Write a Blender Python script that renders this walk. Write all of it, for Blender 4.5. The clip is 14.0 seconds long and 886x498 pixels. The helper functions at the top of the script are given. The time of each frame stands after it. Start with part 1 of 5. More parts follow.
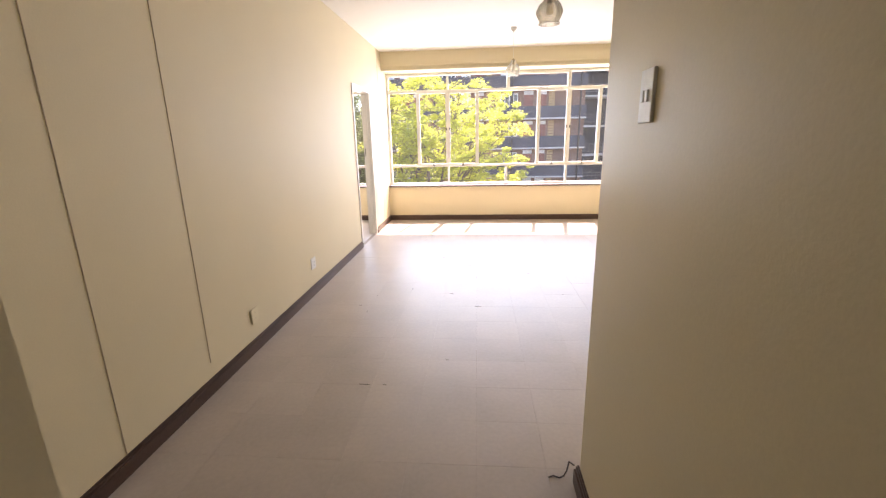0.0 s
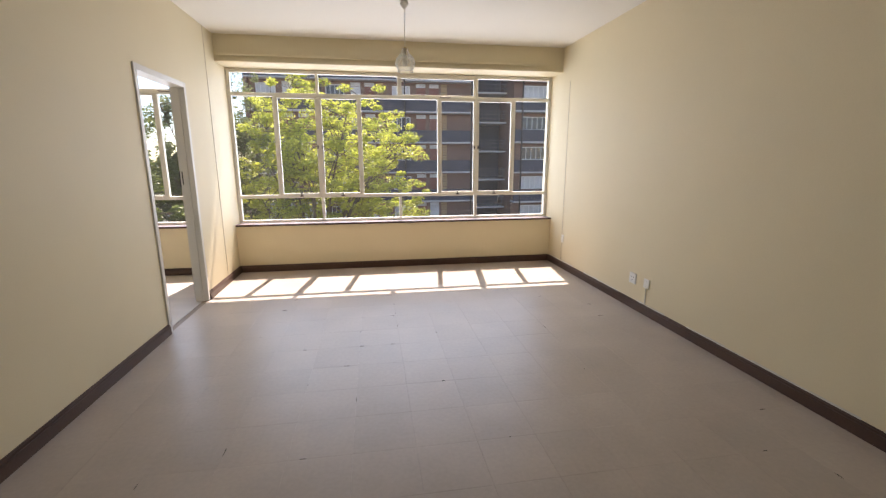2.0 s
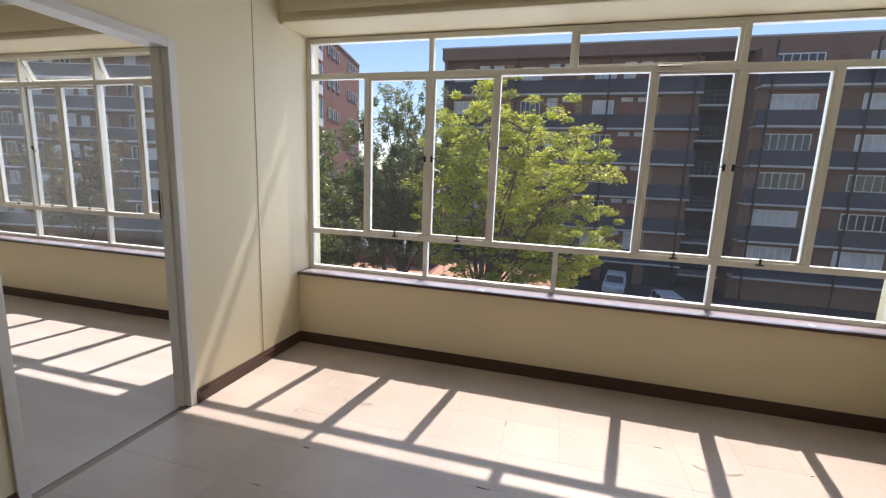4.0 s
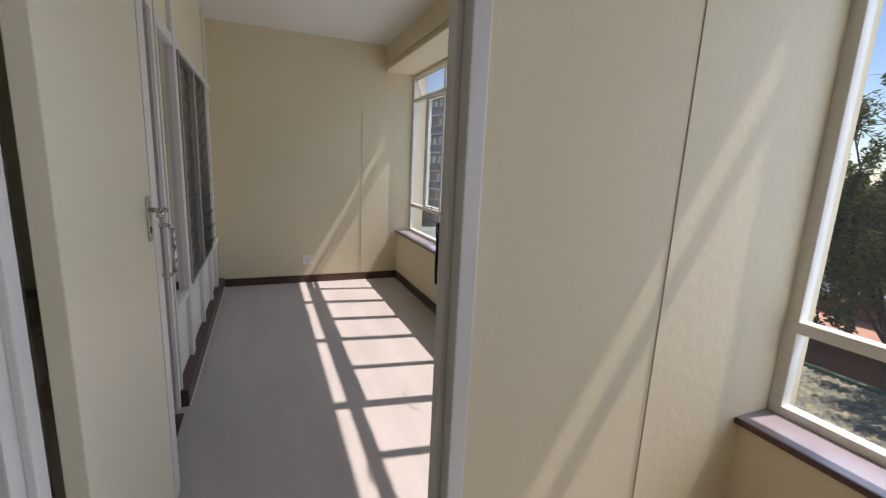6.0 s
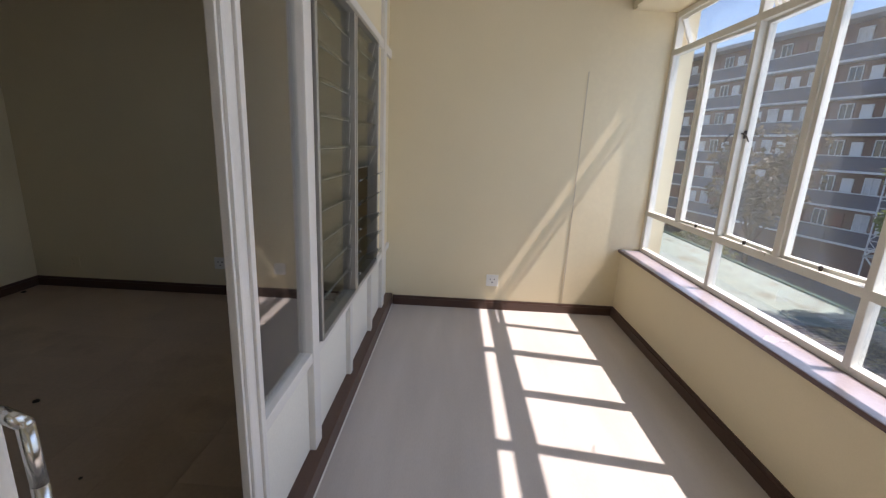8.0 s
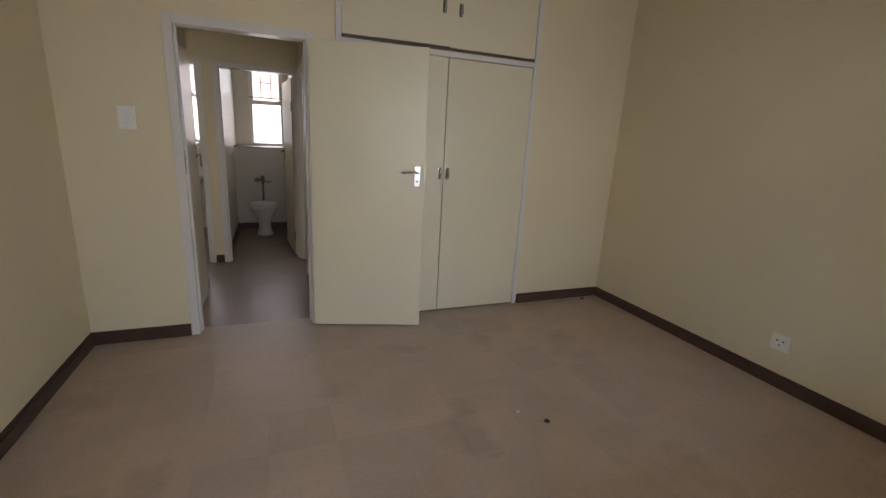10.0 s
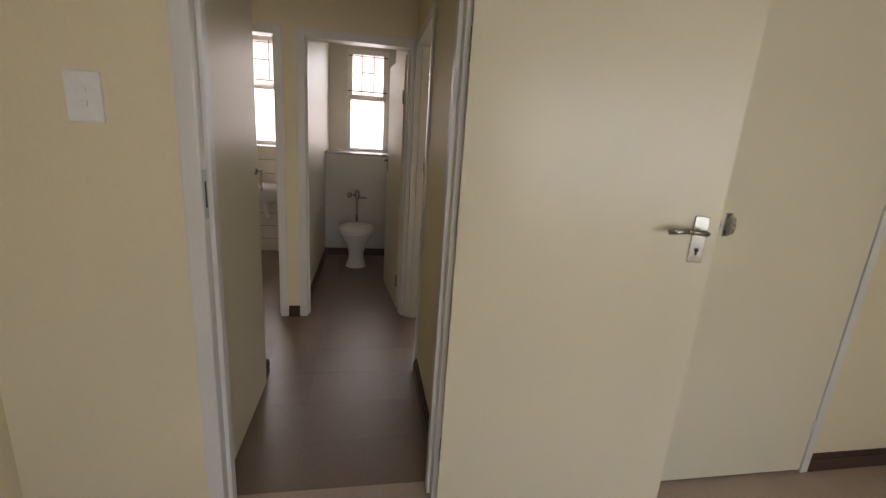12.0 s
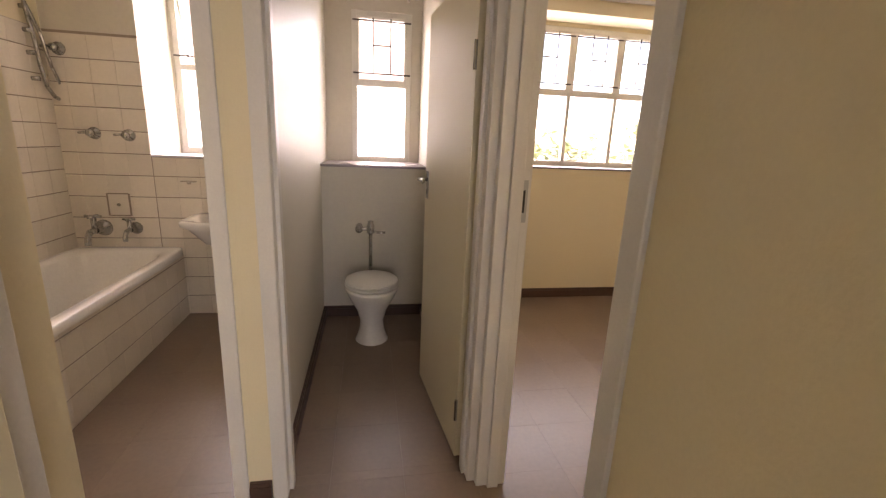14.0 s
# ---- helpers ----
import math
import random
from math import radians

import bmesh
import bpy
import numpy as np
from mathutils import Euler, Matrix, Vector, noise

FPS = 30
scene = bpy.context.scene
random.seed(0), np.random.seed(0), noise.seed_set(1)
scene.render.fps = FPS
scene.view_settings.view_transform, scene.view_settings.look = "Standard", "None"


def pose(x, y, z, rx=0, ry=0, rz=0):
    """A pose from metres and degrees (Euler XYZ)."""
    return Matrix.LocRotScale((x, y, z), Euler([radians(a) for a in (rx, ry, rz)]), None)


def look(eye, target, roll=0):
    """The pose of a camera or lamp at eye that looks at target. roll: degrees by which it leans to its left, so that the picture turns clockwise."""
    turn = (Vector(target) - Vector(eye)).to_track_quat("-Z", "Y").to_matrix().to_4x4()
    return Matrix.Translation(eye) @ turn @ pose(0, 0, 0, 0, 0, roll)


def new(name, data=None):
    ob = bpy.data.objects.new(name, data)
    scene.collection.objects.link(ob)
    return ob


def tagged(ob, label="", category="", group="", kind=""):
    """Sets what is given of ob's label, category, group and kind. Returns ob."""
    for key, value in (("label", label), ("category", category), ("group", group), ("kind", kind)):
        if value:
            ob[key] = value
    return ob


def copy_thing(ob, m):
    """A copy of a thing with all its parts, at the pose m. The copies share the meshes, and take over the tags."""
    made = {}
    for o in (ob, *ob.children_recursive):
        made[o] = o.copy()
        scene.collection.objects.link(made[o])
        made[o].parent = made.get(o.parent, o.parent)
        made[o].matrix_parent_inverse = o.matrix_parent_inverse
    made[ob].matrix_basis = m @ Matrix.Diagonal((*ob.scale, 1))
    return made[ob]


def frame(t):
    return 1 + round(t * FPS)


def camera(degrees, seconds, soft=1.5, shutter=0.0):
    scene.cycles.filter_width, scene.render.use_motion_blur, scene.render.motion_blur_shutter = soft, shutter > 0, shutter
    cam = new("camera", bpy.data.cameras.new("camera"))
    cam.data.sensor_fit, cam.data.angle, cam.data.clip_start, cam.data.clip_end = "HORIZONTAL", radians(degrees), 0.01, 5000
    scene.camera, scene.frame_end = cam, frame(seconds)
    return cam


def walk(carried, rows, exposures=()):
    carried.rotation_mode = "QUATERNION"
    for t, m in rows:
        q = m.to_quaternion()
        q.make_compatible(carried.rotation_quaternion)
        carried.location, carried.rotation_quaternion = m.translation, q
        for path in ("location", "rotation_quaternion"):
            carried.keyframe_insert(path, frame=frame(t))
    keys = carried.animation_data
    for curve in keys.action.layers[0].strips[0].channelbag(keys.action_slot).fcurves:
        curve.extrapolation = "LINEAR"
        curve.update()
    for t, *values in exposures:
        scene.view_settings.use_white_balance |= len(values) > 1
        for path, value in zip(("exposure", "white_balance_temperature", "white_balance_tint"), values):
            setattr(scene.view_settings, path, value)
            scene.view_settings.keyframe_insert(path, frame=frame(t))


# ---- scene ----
# ---------- camera ----------
cam = camera(92.0, 14.0, soft=1.35)
PATH = [
    (0, (1.529, 0.423, 1.401), (1.37, 2.352, 0.896), -1.2),
    (0.5, (1.538, 0.818, 1.406), (1.431, 2.76, 0.939), -0.9),
    (1, (1.546, 1.285, 1.388), (1.637, 3.233, 0.944), 0.1),
    (1.5, (1.565, 1.743, 1.368), (1.854, 3.676, 0.944), 0.2),
    (2, (1.659, 2.295, 1.376), (1.976, 4.227, 0.968), -0.1),
    (2.2, (1.711, 2.533, 1.368), (2.041, 4.466, 0.974), 0.1),
    (4.3, (2.054, 5.147, 1.448), (1.308, 6.973, 1.117), 2.5),
    (4.5, (1.949, 5.342, 1.462), (1.054, 7.097, 1.119), 2.5),
    (5, (1.606, 5.757, 1.442), (0.356, 7.284, 1.115), 3.1),
    (5.5, (1.254, 6.081, 1.431), (-0.317, 7.269, 1.085), 3.0),
    (6, (0.851, 6.304, 1.412), (-0.957, 7.069, 1.032), 2.7),
    (6.5, (0.386, 6.348, 1.396), (-1.44, 7.047, 0.983), 2.2),
    (7, (-0.004, 6.435, 1.408), (-1.754, 7.294, 0.964), 1.7),
    (7.5, (-0.33, 6.46, 1.419), (-2.128, 7.196, 0.947), 3.0),
    (8, (-0.66, 6.381, 1.416), (-2.601, 6.341, 0.933), 2.7),
    (8.5, (-0.899, 6.339, 1.43), (-2.601, 5.417, 0.929), 2.9),
    (9, (-1.055, 6.265, 1.442), (-2.274, 4.761, 0.938), 3.5),
    (9.2, (-1.136, 6.221, 1.443), (-2.189, 4.599, 0.931), 2.9),
    (11.3, (-1.309, 4.802, 1.409), (-1.833, 2.935, 0.921), 4.0),
    (11.5, (-1.294, 4.586, 1.421), (-1.763, 2.705, 0.929), 4.0),
    (12, (-1.219, 4.049, 1.415), (-1.576, 2.145, 0.92), 3.9),
    (12.5, (-1.181, 3.54, 1.408), (-1.453, 1.619, 0.922), 3.7),
    (13, (-1.104, 3.03, 1.429), (-1.326, 1.104, 0.938), 4.2),
    (13.5, (-1.07, 2.639, 1.437), (-1.294, 0.715, 0.941), 3.1),
    (14, (-1.096, 2.27, 1.395), (-1.44, 0.361, 0.907), 2.5),
]
EXPOSURES = [(0, 2.57, 7420, 28), (0.8, 2.13, 7380, 27), (1.5, 1.7, 7300, 24), (2.2, 1.25, 7150, 22), (4.3, 0.52, 6600, 19), (5.5, 0.4, 6600, 20), (6.3, 0.18, 6400, 21), (7.0, 0.28, 6350, 21), (7.5, 0.52, 6350, 21),
             (8.3, 1.05, 6600, 22), (9.0, 1.85, 6850, 24), (9.2, 2.05, 6900, 24), (11.3, 2.9, 7500, 24), (11.7, 2.88, 7600, 24), (12.5, 2.84, 7500, 25),
             (13.0, 2.76, 7500, 26), (13.5, 3.7, 8050, 30), (14.0, 3.85, 8250, 32)]
walk(cam, [(t, look(e, a, r)) for t, e, a, r in PATH], EXPOSURES)

# ---------- world, sun, window light ----------
SUN_TO = Vector((0.15, 1.0, 1.73)).normalized()
world = bpy.data.worlds.new("sky")
world.use_nodes = True
scene.world = world
wn = world.node_tree
sky = wn.nodes.new("ShaderNodeTexSky")
sky.sky_type = "NISHITA"
sky.sun_disc = False
sky.sun_elevation = math.asin(SUN_TO.z)
sky.sun_rotation = math.atan2(SUN_TO.x, SUN_TO.y)
sky.air_density, sky.dust_density, sky.ozone_density = 1.0, 0.05, 3.0
wn.links.new(sky.outputs[0], wn.nodes["Background"].inputs[0])
wn.nodes["Background"].inputs[1].default_value = 0.12

sun = new("sun", bpy.data.lights.new("sun", "SUN"))
sun.data.energy, sun.data.angle, sun.data.color = 4.8, radians(0.53), (1.0, 0.95, 0.86)
sun.matrix_world = look(SUN_TO * 60, (0, 0, 0))


def window_light(name, eye, target, w, h, watts, color=(0.69, 0.835, 1.0)):
    lamp = new(name, bpy.data.lights.new(name, "AREA"))
    lamp.data.shape, lamp.data.size, lamp.data.size_y = "RECTANGLE", w, h
    lamp.data.energy, lamp.data.color = watts, color
    lamp.matrix_world = look(eye, target)
    return lamp


SOUTH = (0.86, 0.92, 1.0)
window_light("sky_light_living", (2.03, 8.22, 1.52), (2.03, 0, 1.2), 3.9, 1.75, 33)
window_light("sky_light_sunroom", (-2.2, 8.22, 1.52), (-2.2, 0, 1.2), 3.9, 1.75, 21)
window_light("sky_light_toilet", (-1.205, -1.92, 1.79), (-1.2, 5, 1.3), 0.46, 1.1, 1.7, SOUTH)
window_light("sky_light_bath", (0.05, -1.92, 1.84), (0.05, 5, 1.3), 0.68, 1.15, 2.6, SOUTH)
window_light("sky_light_back_room", (-3.0, -1.92, 1.77), (-3.0, 5, 1.2), 2.0, 1.05, 6, SOUTH)

# ---------- materials ----------
MATS = {}


def nodes_of(name):
    m = bpy.data.materials.new(name)
    m.use_nodes = True
    nt = m.node_tree
    return m, nt, nt.nodes["Principled BSDF"]


def surface(name, color, rough=0.6, metal=0.0, vary=0.08, scale=3.0, fine=60.0, bump=0.15, fine_vary=0.04, spec=0.5, island=0.0, per_object=0.0, stretch=(1, 1, 1), stain=None):
    """Base colour with two scales of variation, uneven gloss and a fine relief."""
    if name in MATS:
        return MATS[name]
    m, nt, p = nodes_of(name)
    n, l = nt.nodes, nt.links
    tc = n.new("ShaderNodeTexCoord")
    geo = n.new("ShaderNodeNewGeometry")
    mp = n.new("ShaderNodeMapping")
    mp.inputs["Scale"].default_value = stretch
    l.new(geo.outputs["Position"], mp.inputs[0])
    big = n.new("ShaderNodeTexNoise")
    big.inputs["Scale"].default_value, big.inputs["Detail"].default_value = scale, 5
    small = n.new("ShaderNodeTexNoise")
    small.inputs["Scale"].default_value, small.inputs["Detail"].default_value = fine, 4
    for t in (big, small):
        l.new(mp.outputs[0], t.inputs["Vector"])
    last = None

    def shade(fac_socket, amount, prev):
        mr = n.new("ShaderNodeMapRange")
        mr.inputs["From Min"].default_value, mr.inputs["From Max"].default_value = 0.25, 0.75
        mr.inputs["To Min"].default_value, mr.inputs["To Max"].default_value = 1 - amount, 1 + amount
        l.new(fac_socket, mr.inputs["Value"])
        if prev is None:
            return mr.outputs[0]
        mul = n.new("ShaderNodeMath")
        mul.operation = "MULTIPLY"
        l.new(mr.outputs[0], mul.inputs[0])
        l.new(prev, mul.inputs[1])
        return mul.outputs[0]

    last = shade(big.outputs["Fac"], vary, last)
    last = shade(small.outputs["Fac"], fine_vary, last)
    if island:
        last = shade(geo.outputs["Random Per Island"], island, last)
    if per_object:
        oi = n.new("ShaderNodeObjectInfo")
        last = shade(oi.outputs["Random"], per_object, last)
    col = n.new("ShaderNodeVectorMath")
    col.operation = "SCALE"
    col.inputs[0].default_value = color
    l.new(last, col.inputs["Scale"])
    out = col.outputs[0]
    if stain:
        st = n.new("ShaderNodeTexNoise")
        st.inputs["Scale"].default_value, st.inputs["Detail"].default_value = stain[1], 8
        l.new(geo.outputs["Position"], st.inputs["Vector"])
        mr = n.new("ShaderNodeMapRange")
        mr.inputs["From Min"].default_value, mr.inputs["From Max"].default_value = stain[2], stain[2] + 0.12
        mr.inputs["To Max"].default_value = stain[3]
        l.new(st.outputs["Fac"], mr.inputs["Value"])
        mx = n.new("ShaderNodeMix")
        mx.data_type = "RGBA"
        l.new(mr.outputs[0], mx.inputs["Factor"])
        l.new(out, mx.inputs[6])
        mx.inputs[7].default_value = (*stain[0], 1)
        out = mx.outputs[2]
    l.new(out, p.inputs["Base Color"])
    rr = n.new("ShaderNodeMapRange")
    rr.inputs["To Min"].default_value, rr.inputs["To Max"].default_value = max(0.02, rough - 0.08), min(1, rough + 0.08)
    l.new(big.outputs["Fac"], rr.inputs["Value"])
    l.new(rr.outputs[0], p.inputs["Roughness"])
    p.inputs["Metallic"].default_value = metal
    p.inputs["Specular IOR Level"].default_value = spec
    if bump:
        b = n.new("ShaderNodeBump")
        b.inputs["Strength"].default_value, b.inputs["Distance"].default_value = bump, 0.004
        l.new(small.outputs["Fac"], b.inputs["Height"])
        l.new(b.outputs[0], p.inputs["Normal"])
    MATS[name] = m
    return m


def glass(name, tint=(0.95, 0.97, 0.96), gloss=1.0, dirt=0.03):
    """A thin clear pane: it lets light through, mirrors by Fresnel, and carries a little dust."""
    m, nt, p = nodes_of(name)
    n, l = nt.nodes, nt.links
    tr = n.new("ShaderNodeBsdfTransparent")
    tr.inputs[0].default_value = (*tint, 1)
    gl = n.new("ShaderNodeBsdfGlossy")
    gl.inputs["Roughness"].default_value = 0.02
    fr = n.new("ShaderNodeFresnel")
    fr.inputs[0].default_value = 1.45
    mu = n.new("ShaderNodeMath")
    mu.operation = "MULTIPLY"
    mu.inputs[1].default_value = gloss
    l.new(fr.outputs[0], mu.inputs[0])
    mx = n.new("ShaderNodeMixShader")
    l.new(mu.outputs[0], mx.inputs[0])
    l.new(tr.outputs[0], mx.inputs[1])
    l.new(gl.outputs[0], mx.inputs[2])
    df = n.new("ShaderNodeBsdfDiffuse")
    df.inputs[0].default_value = (0.7, 0.68, 0.62, 1)
    no = n.new("ShaderNodeTexNoise")
    no.inputs["Scale"].default_value, no.inputs["Detail"].default_value = 9, 8
    mp = n.new("ShaderNodeMapping")
    mp.inputs["Scale"].default_value = (7, 7, 0.5)
    ge = n.new("ShaderNodeNewGeometry")
    l.new(ge.outputs["Position"], mp.inputs[0])
    l.new(mp.outputs[0], no.inputs["Vector"])
    mr = n.new("ShaderNodeMapRange")
    mr.inputs["From Min"].default_value, mr.inputs["From Max"].default_value, mr.inputs["To Max"].default_value = 0.45, 0.8, dirt * 1.8
    l.new(no.outputs["Fac"], mr.inputs["Value"])
    m2 = n.new("ShaderNodeMixShader")
    mr.inputs["To Min"].default_value = dirt
    tl = n.new("ShaderNodeBsdfTranslucent")
    tl.inputs[0].default_value = (0.78, 0.76, 0.70, 1)
    dust = n.new("ShaderNodeMixShader")
    dust.inputs[0].default_value = 0.75
    l.new(df.outputs[0], dust.inputs[1])
    l.new(tl.outputs[0], dust.inputs[2])
    l.new(mr.outputs[0], m2.inputs[0])
    l.new(mx.outputs[0], m2.inputs[1])
    l.new(dust.outputs[0], m2.inputs[2])
    l.new(m2.outputs[0], n["Material Output"].inputs[0])
    MATS[name] = m
    return m


def frosted(name):
    m, nt, p = nodes_of(name)
    n, l = nt.nodes, nt.links
    tl = n.new("ShaderNodeBsdfTranslucent")
    tl.inputs[0].default_value = (0.9, 0.9, 0.88, 1)
    tr = n.new("ShaderNodeBsdfTransparent")
    mx = n.new("ShaderNodeMixShader")
    mx.inputs[0].default_value = 0.3
    l.new(tl.outputs[0], mx.inputs[1])
    l.new(tr.outputs[0], mx.inputs[2])
    l.new(mx.outputs[0], n["Material Output"].inputs[0])
    return m


def foliage(name, dark, light, thin=0.5):
    """Leaves: uneven greens, part of the light passes through."""
    m, nt, p = nodes_of(name)
    n, l = nt.nodes, nt.links
    geo = n.new("ShaderNodeNewGeometry")
    ramp = n.new("ShaderNodeMix")
    ramp.data_type = "RGBA"
    ramp.inputs[6].default_value, ramp.inputs[7].default_value = (*dark, 1), (*light, 1)
    no = n.new("ShaderNodeTexNoise")
    no.inputs["Scale"].default_value, no.inputs["Detail"].default_value = 0.55, 4
    l.new(geo.outputs["Position"], no.inputs["Vector"])
    ad = n.new("ShaderNodeMath")
    ad.operation = "MULTIPLY_ADD"
    ad.inputs[1].default_value, ad.inputs[2].default_value = 0.55, -0.28
    l.new(geo.outputs["Random Per Island"], ad.inputs[0])
    a2 = n.new("ShaderNodeMath")
    a2.use_clamp = True
    l.new(ad.outputs[0], a2.inputs[0])
    l.new(no.outputs["Fac"], a2.inputs[1])
    l.new(a2.outputs[0], ramp.inputs["Factor"])
    df = n.new("ShaderNodeBsdfDiffuse")
    tl = n.new("ShaderNodeBsdfTranslucent")
    gl = n.new("ShaderNodeBsdfGlossy")
    gl.inputs["Roughness"].default_value = 0.45
    gl.inputs[0].default_value = (0.8, 0.8, 0.8, 1)
    l.new(ramp.outputs[2], df.inputs[0])
    br = n.new("ShaderNodeVectorMath")
    br.operation = "SCALE"
    br.inputs["Scale"].default_value = 1.5
    l.new(ramp.outputs[2], br.inputs[0])
    l.new(br.outputs[0], tl.inputs[0])
    mx = n.new("ShaderNodeMixShader")
    mx.inputs[0].default_value = thin
    l.new(df.outputs[0], mx.inputs[1])
    l.new(tl.outputs[0], mx.inputs[2])
    m2 = n.new("ShaderNodeMixShader")
    m2.inputs[0].default_value = 0.06
    l.new(mx.outputs[0], m2.inputs[1])
    l.new(gl.outputs[0], m2.inputs[2])
    l.new(m2.outputs[0], n["Material Output"].inputs[0])
    return m


M_WALL = surface("cream_wall_paint", (0.738, 0.648, 0.452), 0.58, vary=0.03, scale=1.3, fine=130, bump=0.12, fine_vary=0.02, spec=0.3)
M_WALLR = surface("rough_cream_wall_paint", (0.738, 0.648, 0.452), 0.42, vary=0.03, scale=1.3, fine=120, bump=0.11, fine_vary=0.02, spec=0.45)
M_LUMPY = surface("lumpy_cream_wall_paint", (0.738, 0.648, 0.452), 0.5, vary=0.03, scale=1.3, fine=30, bump=0.24, fine_vary=0.02, spec=0.4)
M_WC = surface("grey_white_gloss_paint", (0.60, 0.562, 0.475), 0.42, vary=0.04, scale=2.0, fine=40, bump=0.10, fine_vary=0.03, spec=0.6)
M_CEIL = surface("ceiling_white", (0.80, 0.78, 0.72), 0.7, vary=0.02, scale=1.0, fine=120, bump=0.12, fine_vary=0.01)
M_TRIM = surface("white_gloss_paint", (0.68, 0.655, 0.61), 0.32, vary=0.04, scale=4, fine=150, bump=0.12, fine_vary=0.03)
M_STEEL = surface("white_window_steel", (0.73, 0.71, 0.64), 0.4, vary=0.06, scale=6, fine=120, bump=0.15, fine_vary=0.04)
M_DOOR = surface("cream_door_paint", (0.70, 0.638, 0.47), 0.33, vary=0.03, scale=1.2, fine=160, bump=0.06, fine_vary=0.015)
M_SKIRT = surface("dark_brown_skirting", (0.085, 0.048, 0.036), 0.4, spec=0.35, vary=0.07, scale=5, fine=80, bump=0.2, fine_vary=0.08)
M_TILE = surface("vinyl_floor_tile", (0.44, 0.375, 0.325), 0.37, spec=0.5, vary=0.10, scale=2.2, fine=45, bump=0.05, fine_vary=0.05, per_object=0.022, stain=((0.27, 0.21, 0.17), 1.6, 0.60, 0.12))
M_TILEB = surface("worn_brown_floor_tile", (0.50, 0.385, 0.295), 0.40, spec=0.45, vary=0.12, scale=2.0, fine=45, bump=0.08, fine_vary=0.06, per_object=0.04, stain=((0.17, 0.12, 0.09), 2.0, 0.57, 0.35))
M_TILEP = surface("dark_brown_floor_tile", (0.225, 0.16, 0.115), 0.34, spec=0.5, vary=0.12, scale=2.0, fine=45, bump=0.08, fine_vary=0.06, per_object=0.03, stain=((0.17, 0.12, 0.09), 2.0, 0.57, 0.4))
M_JOINT = surface("floor_joint_dirt", (0.29, 0.235, 0.195), 0.8)
M_LINO = surface("sunroom_sheet_floor", (0.49, 0.445, 0.415), 0.5, vary=0.09, scale=1.2, fine=40, bump=0.08, fine_vary=0.05, stretch=(1.0, 6, 1))
M_SILL = surface("polished_sill", (0.32, 0.275, 0.295), 0.25, vary=0.1, scale=5, fine=70, bump=0.05)
M_SILLDARK = surface("sill_edge", (0.09, 0.045, 0.04), 0.3, vary=0.1)
M_CHROME = surface("chrome", (0.47, 0.47, 0.46), 0.2, metal=1.0, vary=0.05, bump=0.03)
M_DARKMETAL = surface("dark_iron", (0.06, 0.05, 0.045), 0.45, metal=0.6, vary=0.1)
M_ALU = surface("aluminium", (0.42, 0.42, 0.41), 0.4, metal=0.85, vary=0.06)
M_PLASTIC = surface("white_plastic", (0.80, 0.79, 0.75), 0.35, vary=0.02, bump=0.02)
M_HOLE = surface("dark_slot", (0.02, 0.018, 0.016), 0.7)
M_CERAM = surface("white_ceramic", (0.82, 0.80, 0.76), 0.12, vary=0.02, bump=0.02)
M_TILEW = surface("glazed_wall_tile", (0.77, 0.70, 0.60), 0.2, vary=0.05, scale=4, fine=60, bump=0.05, fine_vary=0.03, per_object=0.03)
M_GROUT = surface("grout", (0.30, 0.24, 0.19), 0.9, vary=0.2)
M_GLASS = glass("window_glass", (0.97, 0.98, 0.975), 0.3, 0.006)
M_GLASSC = glass("clean_glass", (0.97, 0.98, 0.975), 0.3, 0.002)
M_GLASS2 = glass("louvre_glass", (0.93, 0.955, 0.94), 0.5, 0.008)
M_PANE = glass("reflecting_pane", (0.93, 0.95, 0.94), 2.6, 0.006)
M_FROST = frosted("frosted_glass")
M_SHADE = glass("pendant_glass", (0.97, 0.95, 0.90), 0.8, 0.16)
M_CARCASS = surface("cupboard_inside", (0.18, 0.13, 0.09), 0.7, vary=0.1)


# ---------- mesh helpers ----------
def box(bm, x0, x1, y0, y1, z0, z1, bevel=0.0):
    if x0 > x1: x0, x1 = x1, x0
    if y0 > y1: y0, y1 = y1, y0
    if z0 > z1: z0, z1 = z1, z0
    vs = [bm.verts.new((x, y, z)) for z in (z0, z1) for y in (y0, y1) for x in (x0, x1)]
    fs = [bm.faces.new([vs[i] for i in f]) for f in ((0, 2, 3, 1), (4, 5, 7, 6), (0, 1, 5, 4), (2, 6, 7, 3), (0, 4, 6, 2), (1, 3, 7, 5))]
    if bevel:
        bmesh.ops.bevel(bm, geom=list({e for f in fs for e in f.edges}), offset=bevel, segments=2, affect="EDGES", profile=0.6)
    return bm


def rod(bm, a, b, r, r2=None, seg=10):
    a, b = Vector(a), Vector(b)
    d = b - a
    m = Matrix.Translation((a + b) / 2) @ d.to_track_quat("Z", "Y").to_matrix().to_4x4()
    bmesh.ops.create_cone(bm, cap_ends=True, segments=seg, radius1=r, radius2=r if r2 is None else r2, depth=d.length, matrix=m)
    return bm


def tube(bm, points, r, seg=8):
    for a, b in zip(points, points[1:]):
        rod(bm, a, b, r, seg=seg)
    for p in points[1:-1]:
        bmesh.ops.create_uvsphere(bm, u_segments=seg, v_segments=6, radius=r * 1.02, matrix=Matrix.Translation(p))
    return bm


